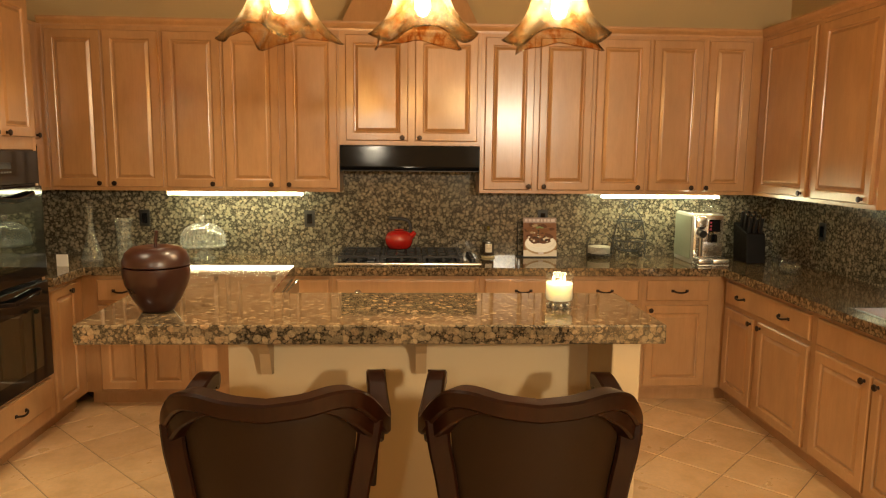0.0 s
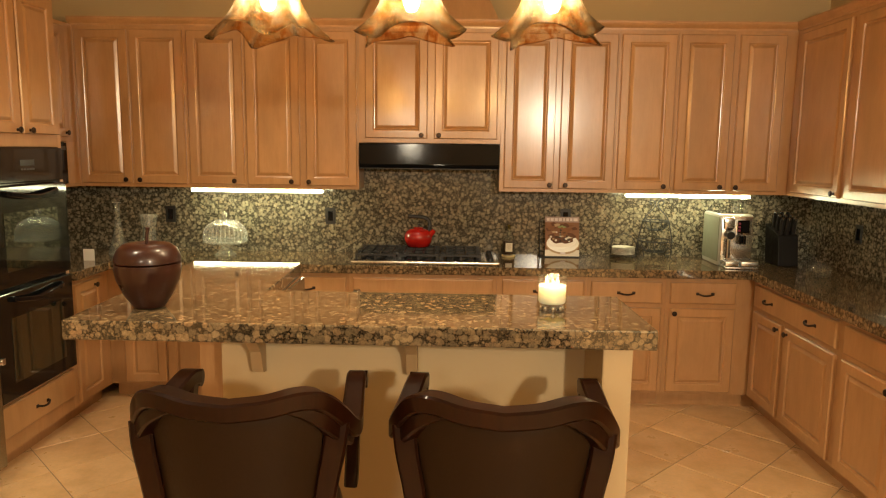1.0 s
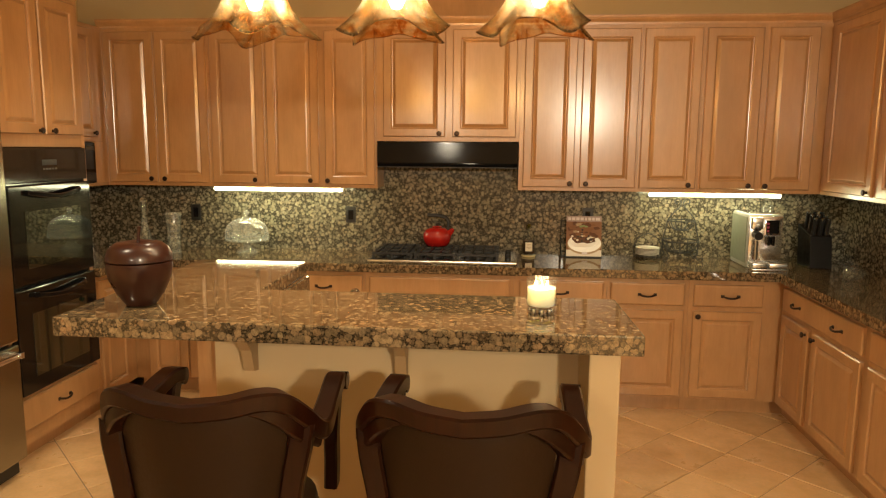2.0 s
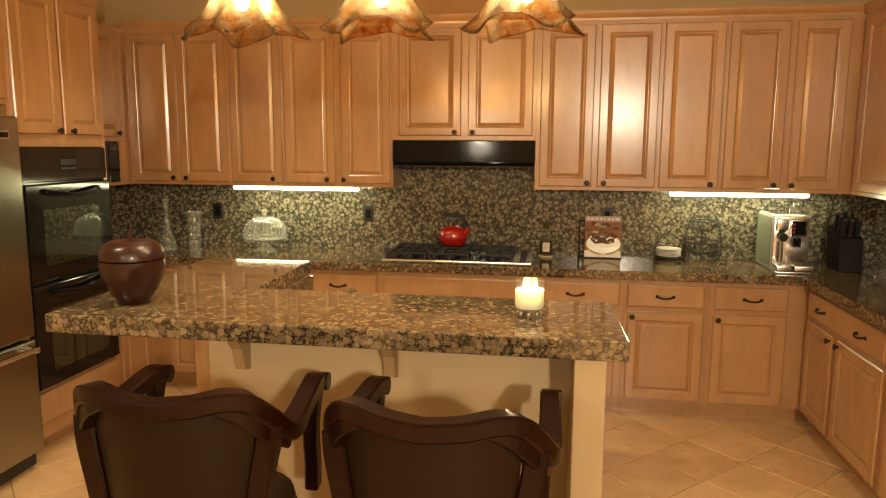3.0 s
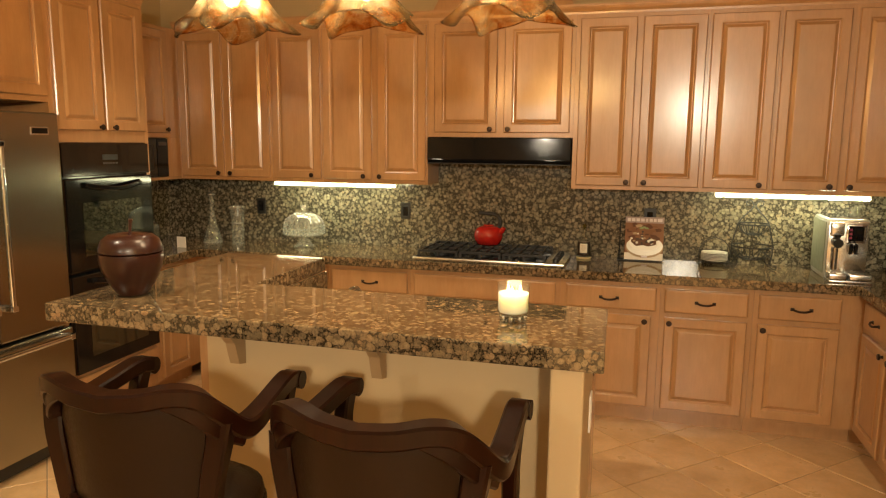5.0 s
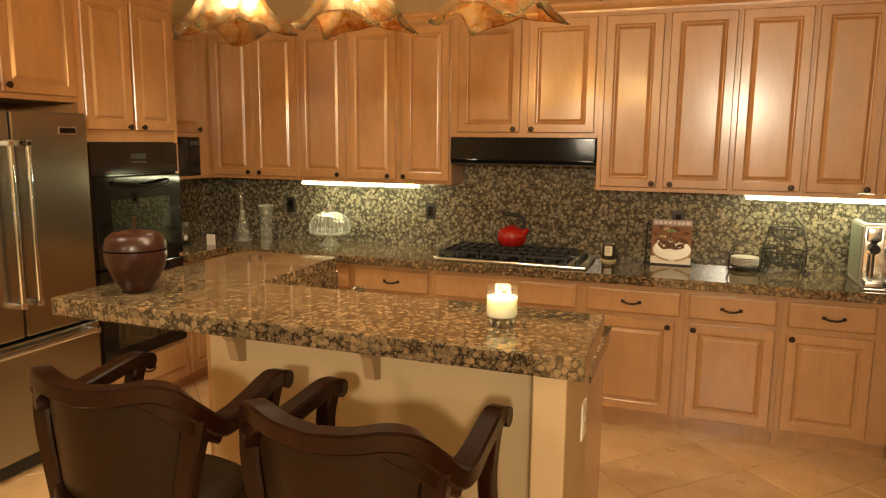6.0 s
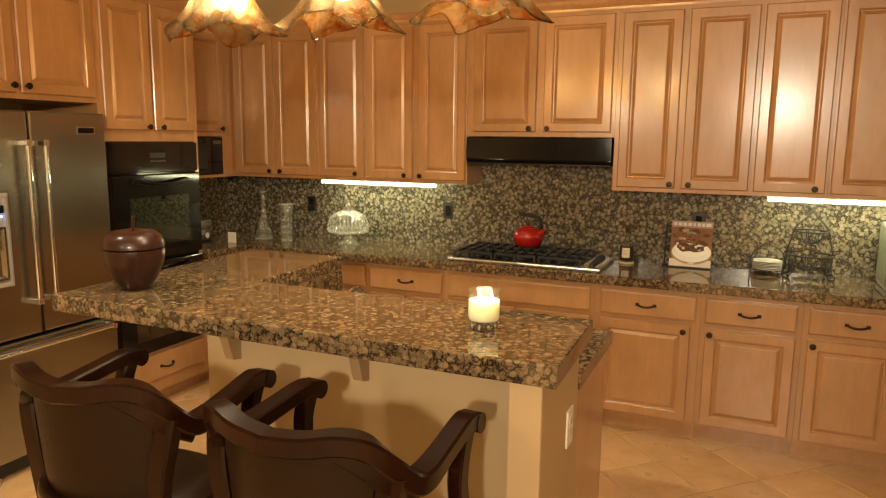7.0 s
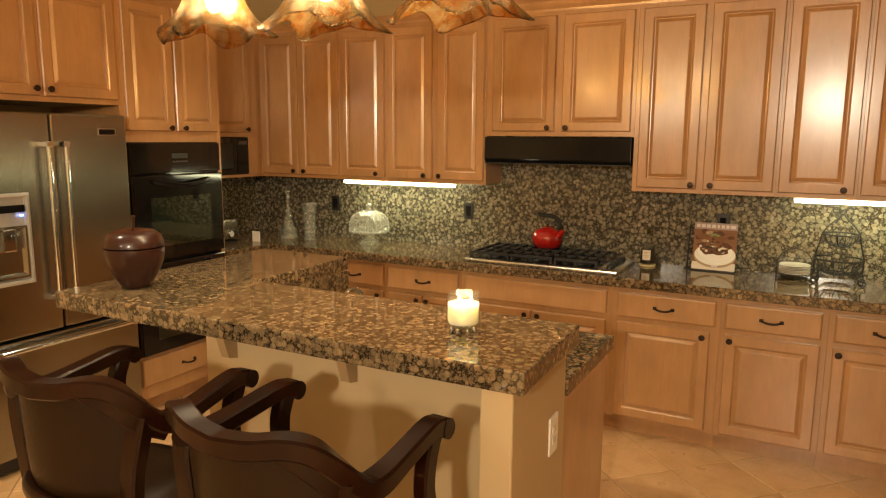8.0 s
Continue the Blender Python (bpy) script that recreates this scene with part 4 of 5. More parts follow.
KX, KY, KZ = 0.765, 2.385, 1.1072
cd = thing("candle", (KX, KY, KZ), "white three-wick candle burning in a clear glass cup", "candle")
glass = part("glass", lathe([(0.0, 0.018), (0.040, 0.018), (0.048, 0.024), (0.050, 0.035), (0.050, 0.118), (0.047, 0.118), (0.047, 0.034), (0.044, 0.028), (0.0, 0.027)], KX, KY, KZ, 36), CUPGLASS, cd, "clear glass cup", True)
glass.visible_shadow = False
part("base", lathe([(0.0, 0.004), (0.030, 0.004), (0.032, 0.007), (0.032, 0.0165), (0.0, 0.0175)], KX, KY, KZ, 28), CUPGLASS, cd, "clear glass base", True)
part("wax", lathe([(0.0, 0.0285), (0.043, 0.029), (0.0462, 0.036), (0.0462, 0.088), (0.040, 0.085), (0.0, 0.084)], KX, KY, KZ, 32), WAX, cd, "white wax", True)
for i in range(8):
    a = 2 * math.pi * i / 8
    part("foot", lathe([(0.0, 0.0), (0.006, 0.001), (0.008, 0.009), (0.006, 0.0175), (0.0, 0.0185)], KX + 0.036 * math.cos(a), KY + 0.036 * math.sin(a), KZ, 10), CHROME, cd, "bright bead foot", True)
for i in range(3):
    a = 2 * math.pi * i / 3 + 0.5
    fx, fy = KX + 0.022 * math.cos(a), KY + 0.022 * math.sin(a)
    w = part("wick", sweep([(fx, fy, KZ + 0.083), (fx, fy, KZ + 0.094)], circle(0.0012, 6), up=Vector((1, 0, 0))), PLASTIC, cd)
    part("flame", lathe([(0.0, 0.088), (0.0036, 0.092), (0.0044, 0.096), (0.0026, 0.103), (0.0, 0.110)], fx, fy, KZ, 10), FLAME, w, "burning flame", True)
lamp("candle_light", "POINT", pose(KX, KY, KZ + 0.10), 0.5, (1.0, 0.70, 0.38), radius=0.025)

# island tap behind the raised bar
fa = thing("tap", (0.02, 2.83, 0.915), "small chrome tap at the island prep sink", "tap")
part("base", lathe([(0.0, 0), (0.026, 0.0), (0.024, 0.012), (0.014, 0.02), (0.013, 0.05), (0.0, 0.052)], 0.02, 2.83, 0.915, 20), CHROME, fa, "", True)
part("spout", sweep(smooth_line([(0.02, 2.83, 0.955), (0.02, 2.83, 1.03), (0.025, 2.85, 1.058), (0.035, 2.885, 1.060), (0.042, 2.915, 1.035)], 5), circle(0.010, 10), up=Vector((1, 0, 0))), CHROME, fa, "", True)

# ---- cooktop and kettle ----
ck = thing("cooktop", (0.24, 4.66, 0.915), "stainless steel gas cooktop with black cast-iron grates", "cooktop")
part("tray", box(-0.234, 0.716, 4.428, 4.895, 0.9155, 0.938, 0.007), CHROMEB, ck, "stainless tray with a bright front edge", True)
part("surface", box(-0.215, 0.60, 4.458, 4.88, 0.938, 0.9405), BLACK, ck)
for gx in (-0.208, 0.065, 0.338):
    w = 0.262
    bm = bmesh.new()
    for k in range(4):
        x = gx + w * (k + 0.5) / 4
        box(x - 0.005, x + 0.005, 4.468, 4.87, 0.968, 0.982, 0.002, bm)
    for y in (4.468, 4.60, 4.735, 4.866):
        box(gx, gx + w, y - 0.005, y + 0.005, 0.964, 0.980, 0.002, bm)
    for x in (gx + 0.008, gx + w / 2, gx + w - 0.008):
        for y in (4.468, 4.866):
            box(x - 0.007, x + 0.007, y - 0.007, y + 0.007, 0.9408, 0.966, 0, bm)
    part("grate", bm, IRON, ck)
    for y in (4.565, 4.77):
        part("burner", lathe([(0.0, 0.0), (0.052, 0.0), (0.050, 0.010), (0.034, 0.018), (0.0, 0.019)], gx + w / 2, y, 0.9407, 20), IRON, ck, "", True)
for i in range(6):
    part("knob", lathe([(0.0, 0.0), (0.019, 0.0), (0.017, 0.018), (0.013, 0.022), (0.0, 0.022)], 0.660, 4.49 + i * 0.062, 0.938, 16), PLASTIC, ck, "black control knob", True)

TX, TY, TZ = 0.178, 4.80, 0.9825
ket = thing("kettle", (TX, TY, TZ), "glossy red enamel kettle with a black handle, on the cooktop", "kettle")
part("body", lathe([(0.0, 0.0), (0.066, 0.0), (0.078, 0.006), (0.093, 0.034), (0.098, 0.060), (0.094, 0.086), (0.080, 0.108), (0.058, 0.121), (0.036, 0.126), (0.0, 0.127)], TX, TY, TZ, 40), RED, ket, "", True)
kl = part("lid", lathe([(0.0, 0.1275), (0.036, 0.1275), (0.032, 0.133), (0.010, 0.137), (0.0, 0.137)], TX, TY, TZ, 24), RED, ket, "", True)
part("lid_knob", lathe([(0.0, 0.137), (0.007, 0.137), (0.011, 0.147), (0.007, 0.155), (0.0, 0.156)], TX, TY, TZ, 14), PLASTIC, kl, "", True)
part("spout", sweep(smooth_line([(TX + 0.075, TY - 0.02, TZ + 0.080), (TX + 0.098, TY - 0.028, TZ + 0.102), (TX + 0.110, TY - 0.032, TZ + 0.118)], 4), circle(0.018, 12), scales=[1.3 - 0.07 * i for i in range(9)], up=Vector((0, 1, 0))), RED, ket, "", True)
part("handle", sweep(smooth_line([(TX + 0.070, TY, TZ + 0.112), (TX + 0.080, TY, TZ + 0.150), (TX + 0.066, TY, TZ + 0.186), (TX + 0.030, TY, TZ + 0.202), (TX - 0.02, TY, TZ + 0.206), (TX - 0.066, TY, TZ + 0.208)], 5), rounded(0.024, 0.017, 0.35), up=Vector((0, 1, 0))), PLASTIC, ket, "black bent handle", True)

# ---- things on the back worktop, west of the cooktop ----
Z = 0.9155


def hollow(profile, wall=0.003):
    inner = [(max(r - wall, 0.0), h) for r, h in reversed(profile[1:])]
    return profile + inner[:-1] + [(0.0, profile[1][1] + 0.006)]


carafe = solid("carafe", lathe(hollow([(0.0, 0.0), (0.062, 0.0), (0.068, 0.008), (0.058, 0.05), (0.034, 0.13), (0.020, 0.20), (0.016, 0.27), (0.018, 0.32), (0.026, 0.35)]), -1.845, 4.70, Z, 28), SOLIDGLASS, "tall clear glass carafe on the worktop", "carafe", smooth=True)
st = solid("carafe_stopper", lathe([(0.0, 0.345), (0.020, 0.352), (0.024, 0.362), (0.014, 0.372), (0.020, 0.385), (0.0, 0.395)], -1.845, 4.70, Z, 20), SOLIDGLASS, "clear glass stopper resting in the carafe", "stopper", smooth=True)
vase = solid("glass_vase", lathe(hollow([(0.0, 0.0), (0.040, 0.0), (0.044, 0.01), (0.042, 0.06), (0.046, 0.10), (0.042, 0.15), (0.050, 0.21), (0.058, 0.27)]), -1.625, 4.68, Z, 24), SOLIDGLASS, "clear glass vase with wavy sides", "vase", smooth=True)
for h, r in ((0.004, 0.066), (0.205, 0.0205), (0.30, 0.0175), (0.348, 0.026)):
    part("glass_ring", wire([(-1.845 + r * math.cos(a), 4.70 + r * math.sin(a), Z + h) for a in [2 * math.pi * i / 28 for i in range(28)]], 0.0028, closed=True), RIBGLASS, carafe, "thick glass ring", True)
for h, r in ((0.004, 0.042), (0.06, 0.0425), (0.105, 0.0465), (0.15, 0.0425), (0.268, 0.058)):
    part("glass_ring", wire([(-1.625 + r * math.cos(a), 4.68 + r * math.sin(a), Z + h) for a in [2 * math.pi * i / 28 for i in range(28)]], 0.0024, closed=True), RIBGLASS, vase, "thick glass ring", True)
dome = thing("cake_stand", (-1.125, 4.72, Z), "clear pressed-glass cake stand with domed cover", "cake stand")
part("foot", lathe([(0.0, 0.0), (0.072, 0.0), (0.075, 0.006), (0.060, 0.018), (0.032, 0.045), (0.028, 0.065), (0.045, 0.082), (0.0, 0.084)], -1.125, 4.72, Z, 32), FOOTGLASS, dome, "", True)
part("plate", lathe([(0.0, 0.084), (0.14, 0.085), (0.152, 0.092), (0.150, 0.099), (0.138, 0.094), (0.0, 0.093)], -1.125, 4.72, Z, 40), FOOTGLASS, dome, "", True)
bm = bmesh.new()
rings = []
for h, r in ((0.095, 0.136), (0.11, 0.138), (0.16, 0.134), (0.195, 0.118), (0.218, 0.085), (0.236, 0.045), (0.246, 0.014), (0.250, 0.0001)):
    rings.append([bm.verts.new((-1.125 + r * (1 + (0.030 if h < 0.2 else 0) * math.cos(24 * a)) * math.cos(a), 4.72 + r * (1 + (0.030 if h < 0.2 else 0) * math.cos(24 * a)) * math.sin(a), Z + h)) for a in [2 * math.pi * i / 96 for i in range(96)]])
for a, b in zip(rings, rings[1:]):
    for i in range(96):
        bm.faces.new((a[i], a[(i + 1) % 96], b[(i + 1) % 96], b[i]))
dc = part("cover", bm, DOMEGLASS, dome, "fluted clear glass dome with a ball knob", True)
bm = bmesh.new()
for i in range(30):
    a = 2 * math.pi * i / 30
    wire(smooth_line([(-1.125 + r * math.cos(a), 4.72 + r * math.sin(a), Z + h) for r, h in ((0.143, 0.104), (0.143, 0.135), (0.138, 0.163), (0.121, 0.197), (0.087, 0.221), (0.047, 0.239))], 2), 0.0028, bm=bm, n=5)
part("flutes", bm, RIBGLASS, dc, "raised glass flutes", True)
part("knob", lathe([(0.0, 0.250), (0.012, 0.250), (0.010, 0.258), (0.019, 0.268), (0.021, 0.279), (0.014, 0.291), (0.0, 0.296)], -1.125, 4.72, Z, 20), RIBGLASS, dc, "solid glass ball knob", True)
part("cover_rim", wire([(-1.125 + 0.141 * math.cos(a), 4.72 + 0.141 * math.sin(a), Z + 0.102) for a in [2 * math.pi * i / 48 for i in range(48)]], 0.005, closed=True), RIBGLASS, dc, "thick glass rim", True)
mod = dc.modifiers.new("thickness", "SOLIDIFY")
mod.thickness = 0.004
for o in (carafe, vase, dc):
    o.visible_shadow = False
solid("card", box(-1.93, -1.86, 4.40, 4.404, Z, Z + 0.075), IVORY, "small white card standing on the worktop", "card")
to = thing("toaster", (-2.1, 4.22, Z), "brushed silver toaster in the corner of the worktop", "toaster")
part("body", box(-2.22, -2.02, 4.08, 4.36, Z + 0.012, Z + 0.175, 0.025), STEEL, to, "", True)
part("base", box(-2.215, -2.025, 4.085, 4.355, Z, Z + 0.0118), PLASTIC, to)
part("slot", box(-2.15, -2.12, 4.12, 4.32, Z + 0.173, Z + 0.177), PLASTIC, to)
part("dial", sweep([(-2.021, 4.28, Z + 0.06), (-2.008, 4.28, Z + 0.06)], circle(0.02, 16)), CHROME, to, "", True)


def outlet(face, u, v, name="wall_outlet"):
    at = face.at(u, v, 0)
    o = thing(name, at, "black double outlet on the granite splashback", "outlet", "splashback outlets")
    pl = part("plate", face.block(u - 0.036, u + 0.036, v - 0.058, v + 0.058, 0.0, 0.006, 0.002), PLASTIC, o)
    part("insert", face.block(u - 0.017, u + 0.017, v - 0.034, v + 0.034, 0.0055, 0.0085, 0.001), BLACK, pl)


SPLASH = Face("back", YB - BSP)
for u, v in ((-1.585, 1.168), (-0.450, 1.170), (1.200, 1.185)):
    outlet(SPLASH, u, v)
RSPL = Face("right", XR - BSP)
for u, v in ((4.35, 1.16), (3.62, 1.15)):
    outlet(RSPL, u, v)

# ---- things on the back worktop, east of the cooktop ----
BX, BY = 0.80, 4.84
bot = thing("oil_bottle", (BX, BY, Z), "olive oil bottle with a cream label, half full", "bottle")
part("glass", lathe(hollow([(0.0, 0.012), (0.040, 0.012), (0.042, 0.018), (0.042, 0.112), (0.034, 0.134), (0.015, 0.152), (0.012, 0.195), (0.015, 0.20)]), BX, BY, Z, 28), GLASS, bot, "clear glass", True)
part("oil", lathe([(0.0, 0.019), (0.037, 0.019), (0.0395, 0.024), (0.0395, 0.108), (0.0, 0.108)], BX, BY, Z, 28), plain("dark vinegar", (0.030, 0.014, 0.004), 0.5, vary=0.1, Specular_IOR_Level=0.2), bot, "dark liquid", True)
bm = bmesh.new()
arc = [-2.15 + 1.15 * i / 10 for i in range(11)]
for lo, hi, r in ((0.040, 0.100, 0.0432),):
    cols = [[bm.verts.new((BX + r * math.cos(a), BY + r * math.sin(a), Z + h)) for h in (lo, hi)] for a in arc]
    for p0, p1 in zip(cols, cols[1:]):
        bm.faces.new((p0[0], p1[0], p1[1], p0[1]))
lab = part("label", bm, PAPER, bot, "cream paper label", True)
for zz, w in ((0.086, 0.014), (0.077, 0.010), (0.066, 0.015), (0.058, 0.008)):
    part("print_bar", box(BX - w, BX + w, BY - 0.0450, BY - 0.0434, Z + zz, Z + zz + 0.0022), TANPAINT, lab)
part("stopper", lathe([(0.0, 0.19), (0.010, 0.19), (0.011, 0.206), (0.014, 0.212), (0.009, 0.222), (0.0, 0.224)], BX, BY, Z, 16), GREENGLASS, bot, "green glass stopper", True)
solid("coaster", lathe([(0.0, 0.0), (0.044, 0.0), (0.050, 0.009), (0.048, 0.0115), (0.0, 0.0115)], BX, BY, Z - 0.0005, 28), plain("pale yellow glaze", (0.72, 0.62, 0.34), 0.3, vary=0.05), "small pale yellow ceramic dish under the oil bottle", "dish", smooth=True)


def tilt_box(x0, x1, y, z0, z1, thick, lean):
    """A slab standing on its edge, leaning back by lean metres at the top."""
    bm = box(x0, x1, y, y + thick, z0, z1, 0.001)
    for v in bm.verts:
        v.co.y += lean * (v.co.z - z0) / (z1 - z0)
    return bm


MX0, MX1, MY, LEAN = 1.052, 1.288, 4.845, 0.055
bs = thing("book_stand", (1.15, 4.90, Z), "black wire cookbook stand", "book stand")
part("back", wire([(1.02, 4.905, Z + 0.006), (1.02, 4.945, Z + 0.24), (1.24, 4.945, Z + 0.24), (1.24, 4.905, Z + 0.006)], 0.005), IRON, bs, "", True)
part("ledge", box(1.01, 1.29, 4.825, 4.91, Z, Z + 0.006, 0.001), IRON, bs)
for k in range(4):
    part("bar", wire([(1.03, 4.910 + 0.03 * k / 3.0, Z + 0.03 + 0.06 * k), (1.23, 4.910 + 0.03 * k / 3.0, Z + 0.03 + 0.06 * k)], 0.003), IRON, bs, "", True)
mg = thing("cookbook", (1.17, 4.87, Z + 0.0065), "cookbook with a plated stew on the cover, on its stand", "book")
z0, z1 = Z + 0.0068, Z + 0.275
part("pages", tilt_box(MX0 + 0.003, MX1 - 0.002, MY + 0.004, z0, z1 - 0.003, 0.012, LEAN), PAPER, mg)
cov = part("cover", tilt_box(MX0, MX1, MY, z0, z1, 0.0038, LEAN), plain("brown table print", (0.21, 0.095, 0.045), 0.5, vary=0.6, scale=22, Specular_IOR_Level=0.2), mg, "printed cover")


def on_cover(name, cu, cv, ru, rv, mat, lift, n=28, wob=0.0):
    bm = bmesh.new()
    low = []
    for i in range(n):
        a = 2 * math.pi * i / n
        k = 1 + wob * math.sin(5 * a) + wob * 0.7 * math.sin(9 * a + 1)
        zz = z0 + (cv + rv * k * math.sin(a)) * (z1 - z0)
        low.append(bm.verts.new((MX0 + (cu + ru * k * math.cos(a)) * (MX1 - MX0), MY - lift + LEAN * (zz - z0) / (z1 - z0), zz)))
    bm.faces.new(low)
    part(name, bm, mat, cov)


def bar_on_cover(u0, u1, v0, v1, mat, name="title_bar", lift=0.0020):
    bm = bmesh.new()
    q = []
    for u, v in ((u0, v0), (u1, v0), (u1, v1), (u0, v1)):
        zz = z0 + v * (z1 - z0)
        q.append(bm.verts.new((MX0 + u * (MX1 - MX0), MY - lift + LEAN * v, zz)))
    bm.faces.new(q)
    part(name, bm, mat, cov)


CREAMPRINT = plain("cream cloth print", (0.62, 0.54, 0.42), 0.35, vary=0.2, scale=25)
bar_on_cover(0.0, 1.0, 0.0, 0.16, CREAMPRINT, "cloth_print", 0.0004)
bar_on_cover(0.0, 1.0, 0.86, 1.0, plain("mauve band print", (0.30, 0.22, 0.21), 0.5, vary=0.3), "band_print", 0.0006)
on_cover("plate_shadow_print", 0.52, 0.30, 0.49, 0.25, TANPAINT, 0.0008)
on_cover("plate_print", 0.52, 0.33, 0.47, 0.23, WHITE, 0.0012)
on_cover("plate_well_print", 0.52, 0.40, 0.40, 0.19, IVORY, 0.0015)
on_cover("stew_print", 0.50, 0.48, 0.38, 0.16, DISHRED, 0.0018, wob=0.10)
on_cover("stew_heap_print", 0.46, 0.62, 0.24, 0.14, STEWBROWN, 0.0021, wob=0.12)
rng = random.Random(5)
for k in range(16):
    on_cover("backdrop_piece", rng.uniform(0.1, 0.9), rng.uniform(0.64, 0.82), rng.uniform(0.05, 0.13), rng.uniform(0.02, 0.05), rng.choice((DISHRED, STEWBROWN, TANPAINT, DISHRED)), 0.0007 + 0.00002 * k, 9, 0.15)
for k in range(34):
    a, q = rng.uniform(0, 6.28), rng.uniform(0, 1) ** 0.5
    on_cover("stew_piece", 0.50 + 0.34 * q * math.cos(a), 0.51 + 0.15 * q * math.sin(a), rng.uniform(0.02, 0.06), rng.uniform(0.014, 0.034), rng.choice((DISHRED, STEWBROWN, STEWBROWN, TANPAINT, BRONZE, CREAMPRINT)), 0.0024 + 0.00004 * k, 9, 0.15)
for k in range(3):
    on_cover("herb_print", 0.42 + 0.07 * k, 0.74 + 0.02 * (k % 2), 0.05, 0.02, GREENPRINT, 0.0040 + 0.0001 * k, 9, 0.2)
for u0, u1 in ((0.05, 0.13), (0.16, 0.25), (0.28, 0.37), (0.40, 0.49), (0.53, 0.58), (0.62, 0.70), (0.73, 0.80), (0.83, 0.95)):
    bar_on_cover(u0, u1, 0.895, 0.965, TITLEPRINT)
bar_on_cover(0.45, 0.60, 0.06, 0.10, TITLEPRINT)

# stacked plates in a wire holder
PX, PY = 1.592, 4.86
ph = thing("plate_holder", (PX, PY, Z), "black wire holder for small plates", "plate holder")
part("ring", wire([(PX + 0.086 * math.cos(a), PY + 0.086 * math.sin(a), Z + 0.022) for a in [2 * math.pi * i / 28 for i in range(28)]], 0.0025, closed=True), IRON, ph, "", True)
for s in (-1, 1):
    part("upright", wire(smooth_line([(PX + s * 0.086, PY, Z), (PX + s * 0.088, PY, Z + 0.09), (PX + s * 0.055, PY, Z + 0.145), (PX, PY, Z + 0.17)], 5), 0.0035), IRON, ph, "", True)
for a in (0.8, 2.35, 3.9, 5.5):
    part("foot", wire([(PX + 0.086 * math.cos(a), PY + 0.086 * math.sin(a), Z + 0.022), (PX + 0.090 * math.cos(a), PY + 0.090 * math.sin(a), Z)], 0.0025), IRON, ph, "", True)
for k in range(6):
    solid("plate", lathe([(0.0, 0.0), (0.052, 0.0), (0.079, 0.008), (0.0785, 0.0105), (0.051, 0.003), (0.0, 0.003)], PX, PY, Z + 0.0248 + 0.0085 * k, 28), WHITE, "small cream plate stacked in the wire holder", "plate", "stacked plates", smooth=True)

# two-tier wire basket
WX, WY = 1.800, 4.840
wb = thing("wire_basket", (WX, WY, Z), "two-tier black wrought-iron basket stand, empty", "basket stand")


def hoop(r, h, thick=0.004):
    return wire([(WX + r * math.cos(a), WY + r * math.sin(a), Z + h) for a in [2 * math.pi * i / 32 for i in range(32)]], thick, closed=True)


for r, h, thick in ((0.118, 0.128, 0.0045), (0.060, 0.052, 0.0035), (0.086, 0.262, 0.0045), (0.042, 0.200, 0.0035)):
    part("hoop", hoop(r, h, thick), IRON, wb, "", True)
for i in range(14):
    a = 2 * math.pi * i / 14
    ca, sa = math.cos(a), math.sin(a)
    for r0, r1, h0, h1 in ((0.118, 0.060, 0.128, 0.052), (0.086, 0.042, 0.262, 0.200)):
        hm, rm = h0 + 0.62 * (h1 - h0), r1 + 0.66 * (r0 - r1)
        part("rib", wire(smooth_line([(WX + r0 * ca, WY + r0 * sa, Z + h0), (WX + rm * ca, WY + rm * sa, Z + hm), (WX + r1 * ca, WY + r1 * sa, Z + h1), (WX, WY, Z + h1 - 0.004)], 3), 0.0024, n=5), IRON, wb, "", True)
for s in (-1, 1):
    part("upright", wire(smooth_line([(WX + s * 0.112, WY, Z + 0.05), (WX + s * 0.116, WY, Z + 0.13), (WX + s * 0.098, WY, Z + 0.21), (WX + s * 0.087, WY, Z + 0.262), (WX + s * 0.060, WY, Z + 0.305), (WX + s * 0.022, WY, Z + 0.345), (WX + s * 0.006, WY, Z + 0.375), (WX + s * 0.022, WY, Z + 0.402), (WX + s * 0.046, WY, Z + 0.398), (WX + s * 0.044, WY, Z + 0.376), (WX + s * 0.030, WY, Z + 0.378)], 5), 0.0045), IRON, wb, "", True)
    for t in (-1, 1):
        part("scroll_foot", wire(smooth_line([(WX + s * 0.075, WY + t * 0.06, Z + 0.085), (WX + s * 0.098, WY + t * 0.075, Z + 0.062), (WX + s * 0.088, WY + t * 0.07, Z + 0.036), (WX + s * 0.100, WY + t * 0.08, Z + 0.008), (WX + s * 0.122, WY + t * 0.095, Z + 0.006), (WX + s * 0.126, WY + t * 0.098, Z + 0.026), (WX + s * 0.110, WY + t * 0.088, Z + 0.026)], 4), 0.0042), IRON, wb, "", True)

# espresso machine
em = thing("espresso_machine", (2.24, 4.67, Z), "silver espresso machine with a glass cup on top", "espresso machine")
part("body", box(2.135, 2.345, 4.56, 4.87, Z, Z + 0.335, 0.012), SILVER, em, "", True)
part("front_panel", box(2.140, 2.340, 4.548, 4.5602, Z + 0.035, Z + 0.325, 0.006), CHROMEB, em, "brushed steel front", True)
part("side_panel", box(2.1300, 2.1352, 4.575, 4.855, Z + 0.03, Z + 0.318, 0.002), plain("grey green plastic", (0.20, 0.22, 0.17), 0.35, vary=0.05), em)
part("brew_cover", box(2.146, 2.214, 4.520, 4.5478, Z + 0.245, Z + 0.322, 0.010), CHROMEB, em, "bright steel brew cover", True)
